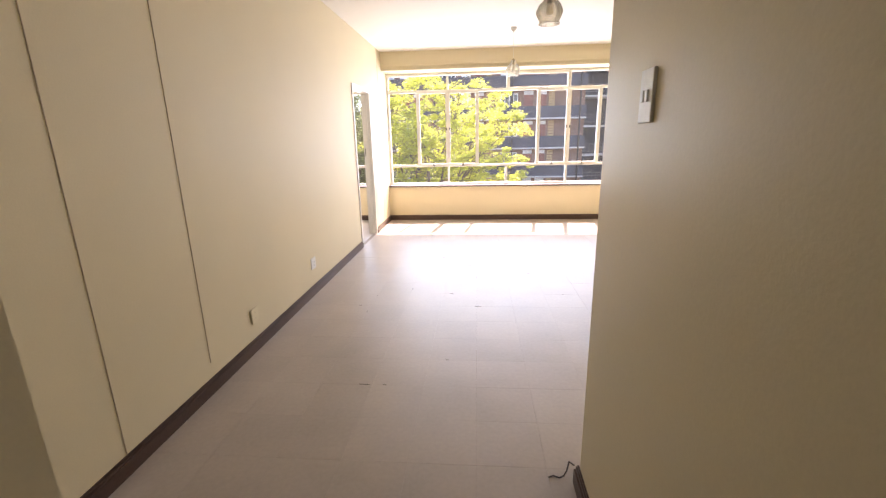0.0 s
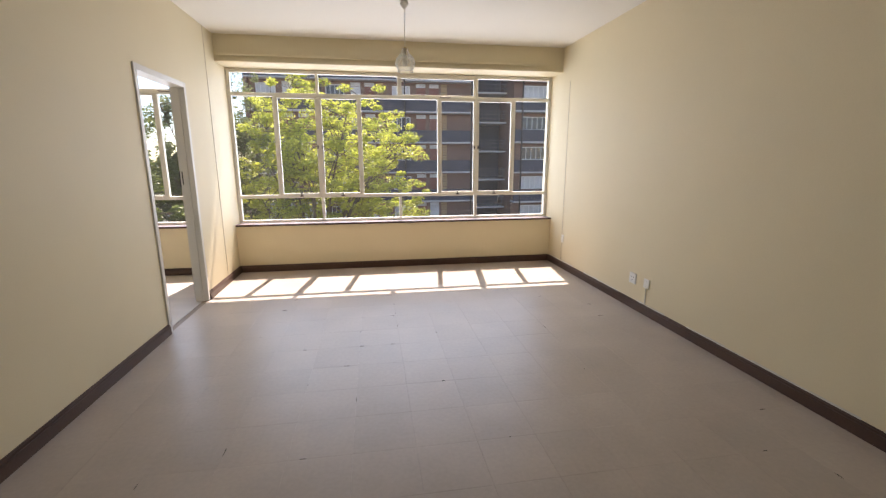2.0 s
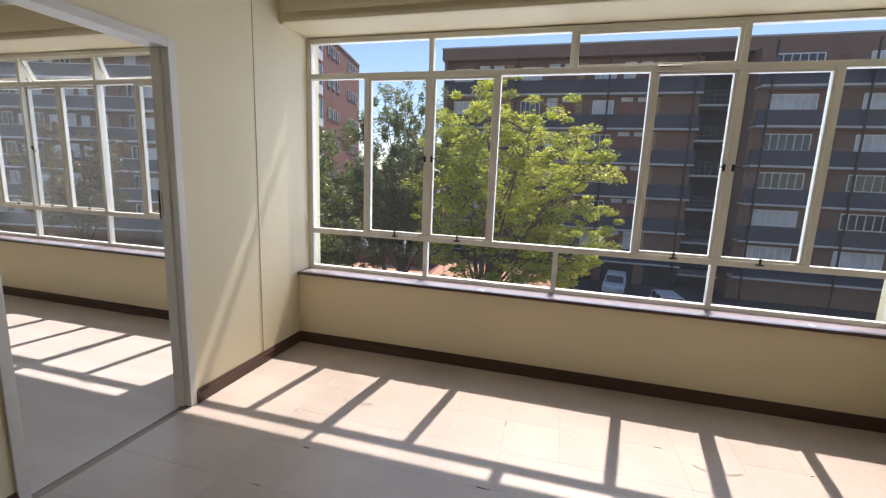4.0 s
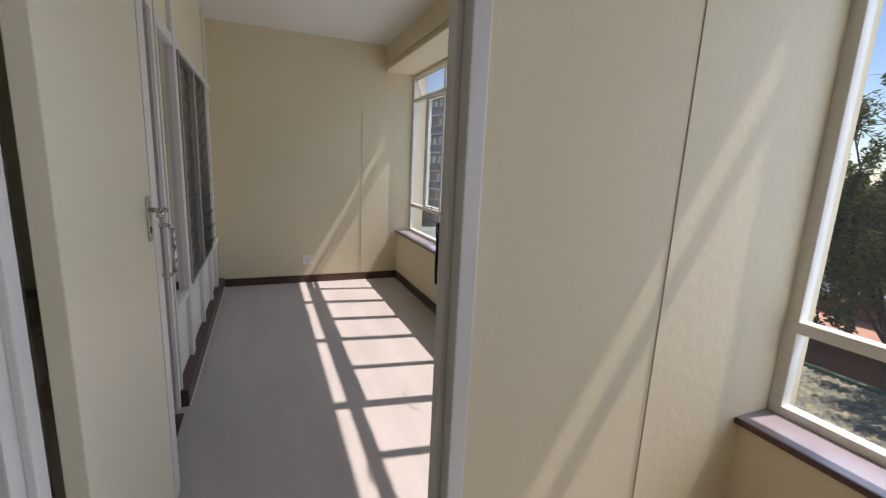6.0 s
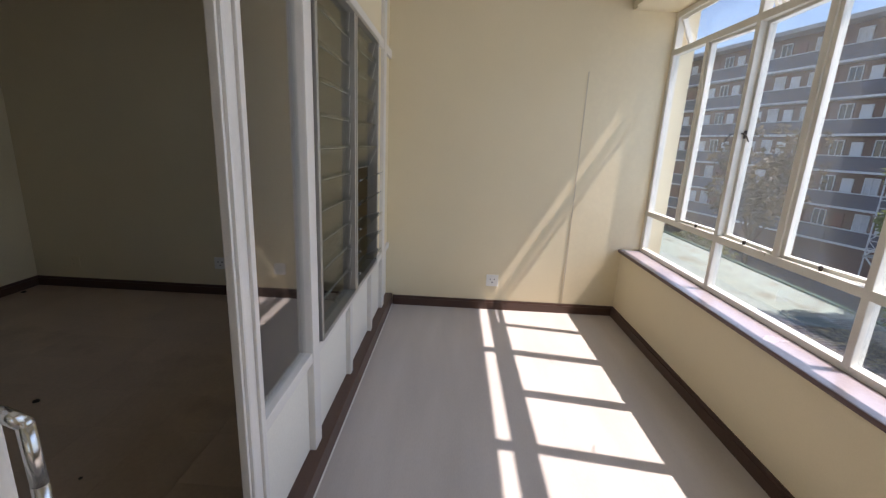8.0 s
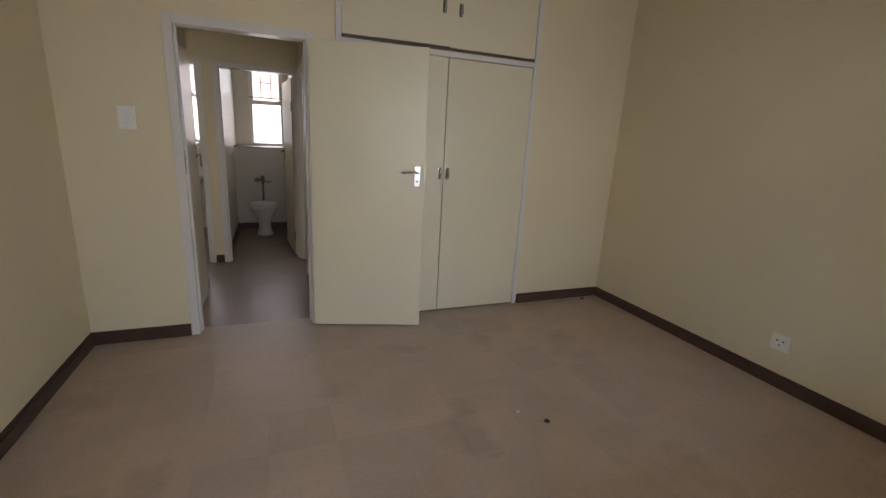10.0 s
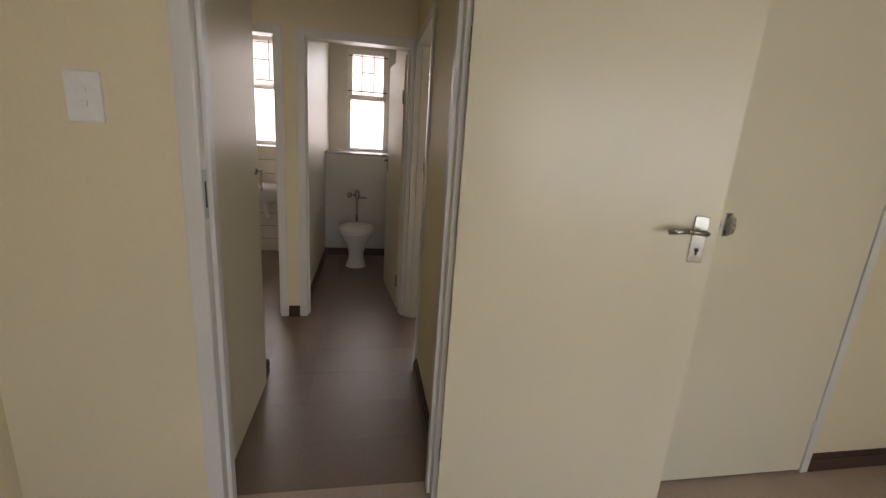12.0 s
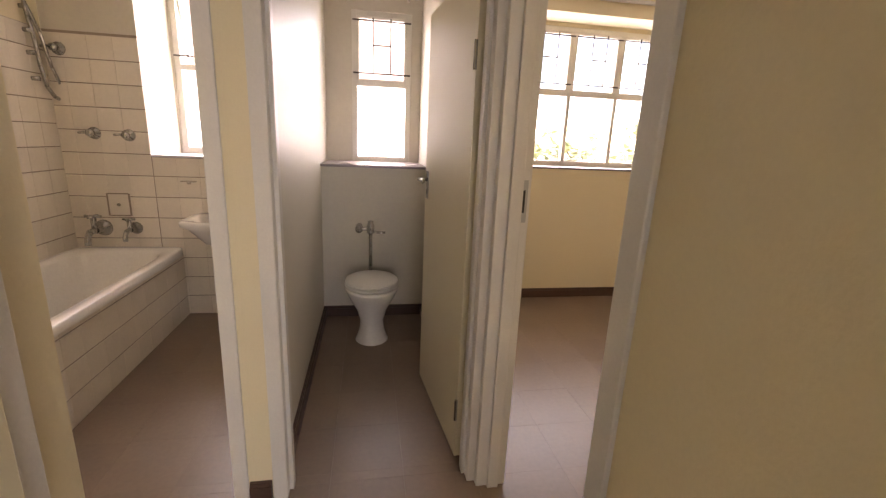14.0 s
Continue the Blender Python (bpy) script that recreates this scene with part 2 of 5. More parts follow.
def lathe(bm, profile, seg=24, centre=(0, 0, 0), ripple=0.0, waves=10, squash=(1, 1)):
    """profile: (radius, height) from bottom to top."""
    rings = []
    for r, z in profile:
        ring = []
        for i in range(seg):
            a = 2 * math.pi * i / seg
            rr = r * (1 + ripple * math.sin(waves * a))
            ring.append(bm.verts.new((centre[0] + rr * math.cos(a) * squash[0], centre[1] + rr * math.sin(a) * squash[1], centre[2] + z)))
        rings.append(ring)
    for r0, r1 in zip(rings, rings[1:]):
        for i in range(seg):
            bm.faces.new((r0[i], r0[(i + 1) % seg], r1[(i + 1) % seg], r1[i]))
    return bm


def finish(name, bm, material, smooth=False):
    bmesh.ops.recalc_face_normals(bm, faces=bm.faces)
    me = bpy.data.meshes.new(name)
    bm.to_mesh(me)
    bm.free()
    me.materials.append(material)
    if smooth:
        me.shade_smooth()
    return me


def part(name, bm, material, parent, label="", smooth=False):
    ob = new(name, finish(name, bm, material, smooth))
    ob.parent = parent
    return tagged(ob, label)


def thing(name, label, category, at=(0, 0, 0), group="", kind=""):
    ob = new(name)
    ob.location = at
    ob.empty_display_size = 0.1
    return tagged(ob, label, category, group, kind)


def solid(name, bm, material, label, category, kind="structure", smooth=False, group=""):
    return tagged(new(name, finish(name, bm, material, smooth)), label, category, group, kind)


def B():
    return bmesh.new()


def holed(bm, axis, t0, t1, s0, s1, z0, z1, holes):
    """A wall across t0..t1, along s0..s1, with rectangular holes (s0, s1, z0, z1)."""
    def put(a, b, c, d):
        if b - a > 1e-4 and d - c > 1e-4:
            box(bm, *((t0, t1, a, b) if axis == "x" else (a, b, t0, t1)), c, d)
    s = s0
    for h0, h1, c, d in sorted(holes):
        put(s, h0, z0, z1)
        put(h0, h1, z0, c)
        put(h0, h1, d, z1)
        s = h1
    put(s, s1, z0, z1)
    return bm


CEIL = 2.725
XW, XE = -4.245, 4.06      # west and east inner faces
YIN, YGLASS = 7.825, 8.0   # inner face and glazing of the north wall
YS = 2.65                  # south wall of the bedroom

# ---------- large structure ----------
solid("floor", box(B(), -5.2, 4.3, -2.2, 8.15, -0.25, -0.005), M_JOINT, "dark joint bed under the vinyl floor tiles", "floor")
solid("floor_sunroom", box(B(), XW, -0.05, 5.81, 7.83, -0.004, 0.001), M_LINO, "pale worn sheet floor covering in the sunroom", "floor")
solid("ceiling", box(B(), -5.2, 4.3, -2.2, 8.15, CEIL, CEIL + 0.2), M_CEIL, "white painted plaster ceiling", "ceiling")
solid("wall_west", box(B(), XW - 0.15, XW, 2.55, 7.374, 0, CEIL), M_WALL, "cream painted outer side wall of bedroom and sunroom", "wall")
solid("wall_partition", holed(B(), "x", -0.1, 0, 1.45, 7.36, 0, CEIL, [(5.865, 6.73, 0, 2.045)]), M_WALL, "cream painted panel wall with cover joints", "wall")
solid("wall_partition_end", box(B(), -0.1, 0, 7.36, 8.15, 0, CEIL), M_LUMPY, "cream wall strip by the window with lumpy patched plaster", "wall")
solid("wall_west_end", box(B(), XW - 0.15, XW, 7.374, 8.15, 0, CEIL), M_LUMPY, "cream wall strip by the sunroom window with lumpy plaster", "wall")
solid("wall_east", box(B(), XE, XE + 0.15, 1.75, 8.15, 0, CEIL), M_WALL, "cream painted long living room wall", "wall")
bm = B()
box(bm, 1.947, 2.067, -1.6, 1.92, 0, CEIL)
box(bm, 2.067, XE, 1.82, 1.92, 0, CEIL)
solid("wall_entry", bm, M_WALLR, "cream textured wall at the entry passage", "wall")
solid("wall_entry_end", box(B(), 1.06, 2.067, -1.7, -1.6, 0, CEIL), M_WALL, "cream wall closing the entry passage", "wall")
bm = B()
holed(bm, "y", YIN, 8.035, XW - 0.15, XE + 0.15, 0, CEIL, [(XW - 0.05, -0.25, 0.585, 2.44), (-0.04, XE + 0.05, 0.585, 2.44)])
solid("wall_north", bm, M_WALL, "cream outer wall under and over the long windows", "wall")
for nm, a, b in (("beam_living", 0.0, XE), ("beam_sunroom", XW, -0.1)):
    solid(nm, box(B(), a, b, 7.65, YIN, 2.44, CEIL), M_WALL, "cream beam boxing over the window head", "beam")
# bedroom south wall with door and built-in cupboards
solid("wall_bedroom_south", holed(B(), "y", YS - 0.1, YS, XW, -0.1, 0, CEIL, [(-3.27, -1.72, 0.0, CEIL - 0.03), (-1.53, -0.70, 0, 2.07)]), M_WALL, "cream bedroom wall with doorway and built-in cupboards", "wall")
# passage, toilet, bathroom, back room
solid("wall_passage_east", box(B(), -0.65, -0.55, 1.62, YS - 0.1, 0, CEIL), M_WALL, "cream passage side wall", "wall")
solid("wall_lobby_north", box(B(), -0.55, -0.1, 1.62, 1.72, 0, CEIL), M_WALL, "cream wall beside the bathroom door", "wall")
solid("wall_lobby_east", box(B(), 0.985, 1.06, -1.85, 0.785, 0, CEIL), M_WALL, "cream wall at the bathroom end", "wall")
solid("wall_lobby_return", box(B(), -0.1, 0.08, 1.38, 1.45, 0, CEIL), M_WALL, "short cream wall return by the entry", "wall")
solid("wall_passage_west", holed(B(), "x", -1.65, -1.55, 0.785, YS - 0.1, 0, CEIL, [(0.82, 1.61, 0, 2.05)]), M_WALL, "cream passage wall with a doorway", "wall")
solid("wall_passage_end", holed(B(), "y", 0.685, 0.785, -5.1, 0.985, 0, CEIL, [(-1.52, -0.775, 0, 2.04), (-0.60, 0.12, 0, 2.04), (-5.0, -1.65, 0, CEIL)]), M_WALL, "cream wall with toilet and bathroom doorways", "wall")
solid("wall_toilet_side", box(B(), -0.75, -0.63, -1.66, 0.685, 0, CEIL), M_WC, "glossy grey-white wall between toilet and bathroom", "wall")
solid("wall_toilet_west", box(B(), -1.65, -1.535, -1.66, 0.685, 0, CEIL), M_WC, "glossy grey-white toilet side wall", "wall")
bm = B()
holed(bm, "y", -1.85, -1.66, -5.1, -1.65, 0, CEIL, [(-4.05, -1.95, 1.22, 2.43)])
holed(bm, "y", -1.66, -1.36, -5.1, -1.65, 0, CEIL, [(-4.1, -1.9, 1.2, 2.46)])
solid("wall_south", bm, M_WALL, "cream outer wall with a recessed back room window", "wall")
bm = B()
holed(bm, "y", -1.85, -1.59, -1.65, -0.7, 0, CEIL, [(-1.452, -0.962, 1.2, 2.39)])
box(bm, -1.535, -0.75, -1.59, -1.03, 0, 1.18)
solid("wall_toilet_south", bm, M_WC, "grey-white gloss wall with ledge under the toilet window", "wall")
bm = B()
holed(bm, "y", -1.85, -1.66, -0.7, 0.985, 0, CEIL, [(-0.31, 0.41, 1.22, 2.45)])
holed(bm, "y", -1.66, -1.145, -0.63, 0.985, 0, CEIL, [(-0.34, 0.425, 1.2, 2.5)])
solid("wall_bath_south", bm, M_WC, "grey-white gloss wall with recessed bathroom window", "wall")
solid("wall_back_room_west", box(B(), -5.1, -5.0, -1.36, 2.05, 0, CEIL), M_WALL, "cream back room wall", "wall")
solid("wall_back_room_north", box(B(), -5.0, -1.65, 1.95, 2.05, 0, CEIL), M_WALL, "cream wall behind the cupboards", "wall")


def skirting(bm, axis, at, s0, s1, side, h=0.084, d=0.021):
    """A moulded board along a wall; side: the way it stands out."""
    steps = [(d, 0, h * 0.78), (d * 0.62, h * 0.78, h * 0.93), (d * 0.35, h * 0.93, h)]
    for dd, z0, z1 in steps:
        a, b = sorted((at, at + side * dd))
        box(bm, *((a, b, s0, s1) if axis == "x" else (s0, s1, a, b)), z0, z1)


for nm, runs in {
    "baseboard_living": [("x", 0, 1.45, 5.855, 1), ("x", 0, 6.745, YIN, 1), ("y", YIN, 0, XE, -1), ("x", XE, 1.92, YIN, -1), ("x", 1.947, -1.6, 1.938, -1), ("y", 1.92, 1.947, XE, 1)],
    "baseboard_sunroom": [("x", XW, 5.88, YIN, 1), ("y", YIN, XW, -0.1, -1), ("x", -0.1, 6.76, YIN, -1)],
    "baseboard_bedroom": [("x", XW, YS, 5.78, 1), ("y", YS, XW, -3.31, 1), ("y", YS, -0.677, -0.1, 1), ("x", -0.1, YS, 5.78, -1)],
    "baseboard_passage": [("x", -1.55, 1.655, YS - 0.1, 1), ("y", 0.785, -0.725, -0.645, 1), ("x", -0.65, 1.62, 1.70, -1), ("y", 1.62, -0.665, -0.1, -1)],
    "baseboard_toilet": [("x", -0.75, -1.03, 0.685, -1), ("y", -1.03, -1.535, -0.75, 1), ("x", -1.535, -1.03, 0.5, 1)],
    "baseboard_back_room": [("y", -1.36, -5.0, -1.65, 1), ("x", -1.65, -1.36, 0.7, -1)],
}.items():
    bm = B()
    for r in runs:
        skirting(bm, *r)
    solid(nm, bm, M_SKIRT, "dark brown glossy timber skirting along the wall", "baseboard")

# uneven pale paint line left along the skirting's top on the long living room wall
M_BEAD = surface("bare_paint_line", (0.72, 0.69, 0.62), 0.7, vary=0.12, scale=9, fine=90, bump=0.3)
bm = B()
rnd = random.Random(41)
y = 1.96
while y < YIN - 0.2:
    step = rnd.uniform(0.06, 0.3)
    if rnd.random() < 0.88:
        box(bm, XE - rnd.uniform(0.003, 0.006), XE, y, y + step, 0.083, 0.0865 + rnd.uniform(0.003, 0.011))
    y += step
solid("paint_line", bm, M_BEAD, "uneven pale paint line above the dark skirting", "trim")

# cover joints on the panel wall
bm = B()
for y, z in ((1.895, 0.085), (2.529, 0.174), (7.36, 0.08)):
    box(bm, 0, 0.003, y - 0.0016, y + 0.0016, z, CEIL)
solid("trim_wall_joint", bm, surface("joint_brown", (0.47, 0.37, 0.26), 0.6), "thin brown cover joints on the panel wall", "trim")
bm = B()
box(bm, XW, XW + 0.004, 7.37, 7.378, 0.1, 2.0)
box(bm, XE - 0.004, XE, 7.42, 7.426, 0.1, 2.3)
solid("trim_pale_joint", bm, surface("joint_pale", (0.55, 0.48, 0.36), 0.6), "painted cable strips on the side walls", "trim")


# ---------- doors ----------
def door_frame(name, axis, t0, t1, s0, s1, top, w=0.065, proud=0.012):
    """White steel lining round an opening s0..s1 (clear) with stepped edges."""
    bm = B()
    a, b = t0 - proud, t1 + proud
    def put(p, q, c, d, a=a, b=b):
        box(bm, *((a, b, p, q) if axis == "x" else (p, q, a, b)), c, d, bevel=0.004)
    put(s0 - w, s0 - 0.001, 0, top + w)
    put(s1 + 0.001, s1 + w, 0, top + w)
    put(s0 - 0.001, s1 + 0.001, top, top + w)
    m = (a + b) / 2
    put(s0 - 0.002, s0 + 0.014, 0, top, m - 0.03, b - 0.045)
    put(s1 - 0.014, s1 + 0.002, 0, top, m - 0.03, b - 0.045)
    return solid(name, bm, M_TRIM, "white painted pressed-steel door frame", "door frame")


door_frame("door_frame_living", "x", -0.1, 0, 5.90, 6.70, 2.02, 0.045)
door_frame("door_frame_bedroom", "y", YS - 0.1, YS, -1.50, -0.734, 2.03, 0.055)
door_frame("door_frame_toilet", "y", 0.685, 0.785, -1.505, -0.785, 2.02, 0.055)
door_frame("door_frame_bath", "y", 0.685, 0.785, -0.585, 0.10, 2.02, 0.055)
door_frame("door_frame_back_room", "x", -1.65, -1.55, 0.83, 1.59, 2.03, 0.06)
bm = B()
for y in (1.73, 2.52):
    box(bm, -0.672, -0.65, y - 0.02, y + 0.02, 0, 2.05, bevel=0.003)
box(bm, -0.672, -0.65, 1.75, 2.5, 2.02, 2.06, bevel=0.003)
solid("door_frame_passage", bm, M_TRIM, "white painted door frame in the passage", "door frame")


def lever_handle(leaf, x, y, z, side, reach=0.11, name="door_handle"):
    """Back plate with lever on the leaf's face, in the leaf's own axes; side: the way the face looks along y; reach: the lever's way along x."""
    bm = B()
    box(bm, x - 0.021, x + 0.021, y, y + side * 0.006, z - 0.085, z + 0.06, bevel=0.002)
    h = part(name, bm, M_CHROME, leaf, "chrome lever handle")
    bm = B()
    tube(bm, [(x, y + side * 0.005, z + 0.015), (x, y + side * 0.05, z + 0.015), (x + reach * 0.5, y + side * 0.055, z + 0.02), (x + reach, y + side * 0.052, z + 0.012)], 0.0085, 10)
    part("lever", bm, M_CHROME, h, smooth=True)
    bm = B()
    rod(bm, (x, y + side * 0.0055, z - 0.045), (x, y + side * 0.0075, z - 0.045), 0.006)
    box(bm, x - 0.0025, x + 0.0025, y + side * 0.0055, y + side * 0.0075, z - 0.06, z - 0.045)
    part("keyhole", bm, M_HOLE, h)


def hook_handle(leaf, x, y, z, side, reach):
    """Small round rose with a lever that droops to a hooked end."""
    bm = B()
    rod(bm, (x, y, z), (x, y + side * 0.008, z), 0.019, 0.017, seg=20)
    h = part("door_handle", bm, M_CHROME, leaf, "chrome rose with drooping hooked lever")
    bm = B()
    tube(bm, [(x, y + side * 0.006, z), (x, y + side * 0.028, z + 0.004), (x - 0.02, y + side * 0.035, z + 0.004), (x - 0.042, y + side * 0.036, z - 0.008), (x - 0.054, y + side * 0.036, z - 0.03),
              (x - 0.052, y + side * 0.036, z - 0.06), (x - 0.042, y + side * 0.036, z - 0.078), (x - 0.045, y + side * 0.036, z - 0.088)], 0.0066, 14)
    part("lever", bm, M_CHROME, h, smooth=True)


def door(name, label, m, width, height=2.0, handles=(1,), thick=0.04, handle_z=1.18, material=None, rose=False):
    """A flush leaf: hinge at the origin, width along x, faces along y."""
    d = thing(name, label, "door", kind="structure")
    d.matrix_world = m
    leaf = part("leaf", box(B(), 0, width, -thick / 2, thick / 2, 0.012, height, bevel=0.003), material or M_DOOR, d)
    for s in handles:
        (hook_handle if rose else lever_handle)(leaf, width - 0.055, s * thick / 2, handle_z, s, -0.11)
    for z in (0.25, 1.7):
        bm = B()
        rod(bm, (0.0, thick / 2 + 0.004, z - 0.05), (0.0, thick / 2 + 0.004, z + 0.05), 0.007)
        part("hinge", bm, M_CHROME, leaf)
    bm = B()
    box(bm, width - 0.0005, width + 0.0025, -0.011, 0.011, handle_z - 0.12, handle_z + 0.05)
    part("lock_face", bm, M_CHROME, leaf)
    return d


door("door_1", "open cream flush door with chrome lever, folded against the bedroom partition", pose(-0.116, 5.938, 0, 0, 0, 180), 0.71, handles=(-1,), handle_z=1.215)
door("door_2", "open cream bedroom door with chrome lever, swung back against the cupboards", pose(-1.518, 2.69, 0, 0, 0, 164), 0.80, handles=(1, -1), height=2.03)
door("door_3", "closed cream passage door with a drooping lever handle", pose(-0.668, 2.495, 0, 0, 0, -90), 0.735, handles=(-1,), thick=0.03, handle_z=1.205, rose=True)
door("door_4", "open cream toilet door swung inwards", pose(-1.498, 0.655, 0, 0, 0, -84), 0.72, handles=(1,))


def strike(name, x, y, z, axis):
    s = thing(name, "steel lock strike plate let into the white door frame", "strike plate", (x, y, z), kind="")
    if axis == "y":
        part("plate", box(B(), -0.0015, 0.0015, -0.016, 0.016, -0.075, 0.075, bevel=0.001), M_ALU, s)
        part("slot", box(B(), -0.002, 0.002, -0.007, 0.007, -0.04, 0.04), M_HOLE, s)
    else:
        part("plate", box(B(), -0.016, 0.016, -0.0015, 0.0015, -0.075, 0.075, bevel=0.001), M_ALU, s)
        part("slot", box(B(), -0.007, 0.007, -0.002, 0.002, -0.04, 0.04), M_HOLE, s)
    return s




def lipped_strike(x, y, z):
    """Strike painted over with its frame: long lock slot, a screw above it, a bare bent lip."""
    s = thing("strike_plate", "white painted lock strike with deep slot and dark lip", "strike plate", (x, y, z))
    part("plate", box(B(), -0.02, 0.03, -0.0012, 0.0012, -0.1, 0.058, bevel=0.0008), M_TRIM, s)
    part("slot", box(B(), -0.006, 0.004, -0.0018, 0.0014, -0.07, 0.05), M_HOLE, s)
    bm = B()
    rod(bm, (0.0, -0.0008, 0.0545), (0.0, -0.0026, 0.0545), 0.0042, 0.0034, seg=14)
    screw = part("screw", bm, M_ALU, s)
    part("slit", box(B(), -0.0034, 0.0034, -0.0031, -0.0024, 0.0541, 0.0549), M_HOLE, screw)
    bm = B()
    tube(bm, [(-0.0225, -0.004, -0.1), (-0.0235, -0.006, -0.05), (-0.0225, -0.005, 0.0), (-0.0235, -0.007, 0.035), (-0.0225, -0.006, 0.056)], 0.0022, 6)
    box(bm, -0.0245, -0.0195, -0.004, 0.012, -0.1, 0.056, bevel=0.001)
    part("lip", bm, M_DARKMETAL, s, "worn dark steel lip")
    return s


lipped_strike(-0.088, 6.6985, 1.22)
strike("strike_plate", -0.7355, 2.642, 1.205, "y")
strike("strike_plate", -1.634, 0.8315, 1.2, "x")


# ---------- windows ----------
def steel_window(name, label, x0, cols, rows, y, s=1, glass_mat=None, bar=0.018, lower_mat=None):
    """A steel window in the plane y = const. cols: x of the bars from x0; rows: list of (z0, z1, bars, casements)."""
    w = thing(name, label, "window", kind="structure")
    xs0, xs1 = min(cols[0], cols[-1]), max(cols[0], cols[-1])
    z0, z1 = rows[0][0], rows[-1][1]
    bm = B()
    for x in (xs0, xs1):
        box(bm, x - 0.022, x + 0.022, y - 0.022, y + 0.03, z0 - 0.03, z1 + 0.03, bevel=0.004)
    for z in (z0, z1):
        box(bm, xs0 - 0.022, xs1 + 0.022, y - 0.021, y + 0.029, z - 0.02, z + 0.02, bevel=0.004)
    part("window_frame", bm, M_STEEL, w)
    for r in rows[1:]:
        part("transom", box(B(), xs0, xs1, y - 0.024, y + 0.028, r[0] - 0.021, r[0] + 0.021, bevel=0.004), M_STEEL, w)
    for a, b, bars, casements in rows:
        edges = [xs0, *bars, xs1]
        for x in bars:
            part("mullion", box(B(), x - bar, x + bar, y - 0.0235, y + 0.0275, a, b, bevel=0.004), M_STEEL, w)
        for i, (p, q) in enumerate(zip(edges, edges[1:])):
            kind = casements.get(i)
            if not kind:
                bm = box(B(), p, q, y - 0.002, y + 0.002, a, b)
                ob = part("pane", bm, (lower_mat if lower_mat and a == z0 else glass_mat) or M_GLASS, w)
                ob.visible_shadow = False
                continue
            hinge, angle = kind
            d = bpy.data.objects.new("casement", None)
            cw, ch = q - p, b - a
            bm = B()
            f = 0.026
            # the sash in its own axes: hinge at the origin
            ox = {"l": 0.0, "r": -cw, "t": -cw / 2}[hinge]
            oz = 0.0 if hinge != "t" else -ch
            for (u0, u1, v0, v1) in ((0.012, 0.012 + f, 0.012, ch - 0.012), (cw - 0.012 - f, cw - 0.012, 0.012, ch - 0.012), (0.012 + f, cw - 0.012 - f, 0.012, 0.012 + f), (0.012 + f, cw - 0.012 - f, ch - 0.012 - f, ch - 0.012)):
                box(bm, ox + u0, ox + u1, -0.016, 0.022, oz + v0, oz + v1, bevel=0.003)
            me = finish("casement", bm, M_STEEL)
            d = new("casement", me)
            d.parent = w
            base = {"l": (p, y, a), "r": (q, y, a), "t": ((p + q) / 2, y, b)}[hinge]
            d.matrix_world = pose(*base, *((0, 0, angle if hinge == "l" else -angle) if hinge != "t" else (angle, 0, 0)))
            ob = part("pane", box(B(), ox + 0.03, ox + cw - 0.03, -0.002, 0.002, oz + 0.03, oz + ch - 0.03), glass_mat or M_GLASS, d)
            ob.visible_shadow = False
            if hinge != "t":
                hx = ox + (cw - 0.026 if hinge == "l" else 0.026)
                hz = ch * 0.5
                bm = B()
                box(bm, hx - 0.008, hx + 0.008, -0.024, -0.014, hz - 0.022, hz + 0.022, bevel=0.002)
                e = 1 if hinge == "r" else -1
                tube(bm, [(hx, -0.022, hz), (hx, -0.038, hz + 0.006), (hx + e * 0.03, -0.042, hz + 0.004), (hx + e * 0.06, -0.042, hz - 0.014), (hx + e * 0.085, -0.04, hz - 0.042)], 0.0036, 8)
                part("catch", bm, M_DARKMETAL, d, "dark metal window catch")
                bm = B()
                box(bm, ox + cw * 0.12, ox + cw * 0.86, -0.032, -0.027, 0.012, 0.019)
                box(bm, ox + cw * 0.80, ox + cw * 0.88, -0.034, -0.014, 0.004, 0.024, bevel=0.002)
                st = part("stay", bm, M_STEEL, d, "white painted casement stay bar")
                bm = B()
                rod(bm, (ox + cw * 0.5, -0.03, 0.0), (ox + cw * 0.5, -0.03, 0.034), 0.007)
                bmesh.ops.create_uvsphere(bm, u_segments=10, v_segments=6, radius=0.0095, matrix=Matrix.Translation((ox + cw * 0.5, -0.03, 0.036)))
                rod(bm, (ox + cw * 0.5 - 0.022, -0.03, 0.004), (ox + cw * 0.5 + 0.022, -0.03, 0.004), 0.006)
                part("knob", bm, M_DARKMETAL, st, "dark stay peg with knob")
            else:
                bm = B()
                box(bm, -0.006, 0.006, -0.03, -0.02, oz - 0.0, oz + 0.02)
                tube(bm, [(0, -0.02, oz + 0.02), (0.05, -0.05, oz + 0.012), (0.16, -0.055, oz + 0.01)], 0.005, 6)
                part("stay", bm, M_DARKMETAL, d, "top-light stay")
    return w


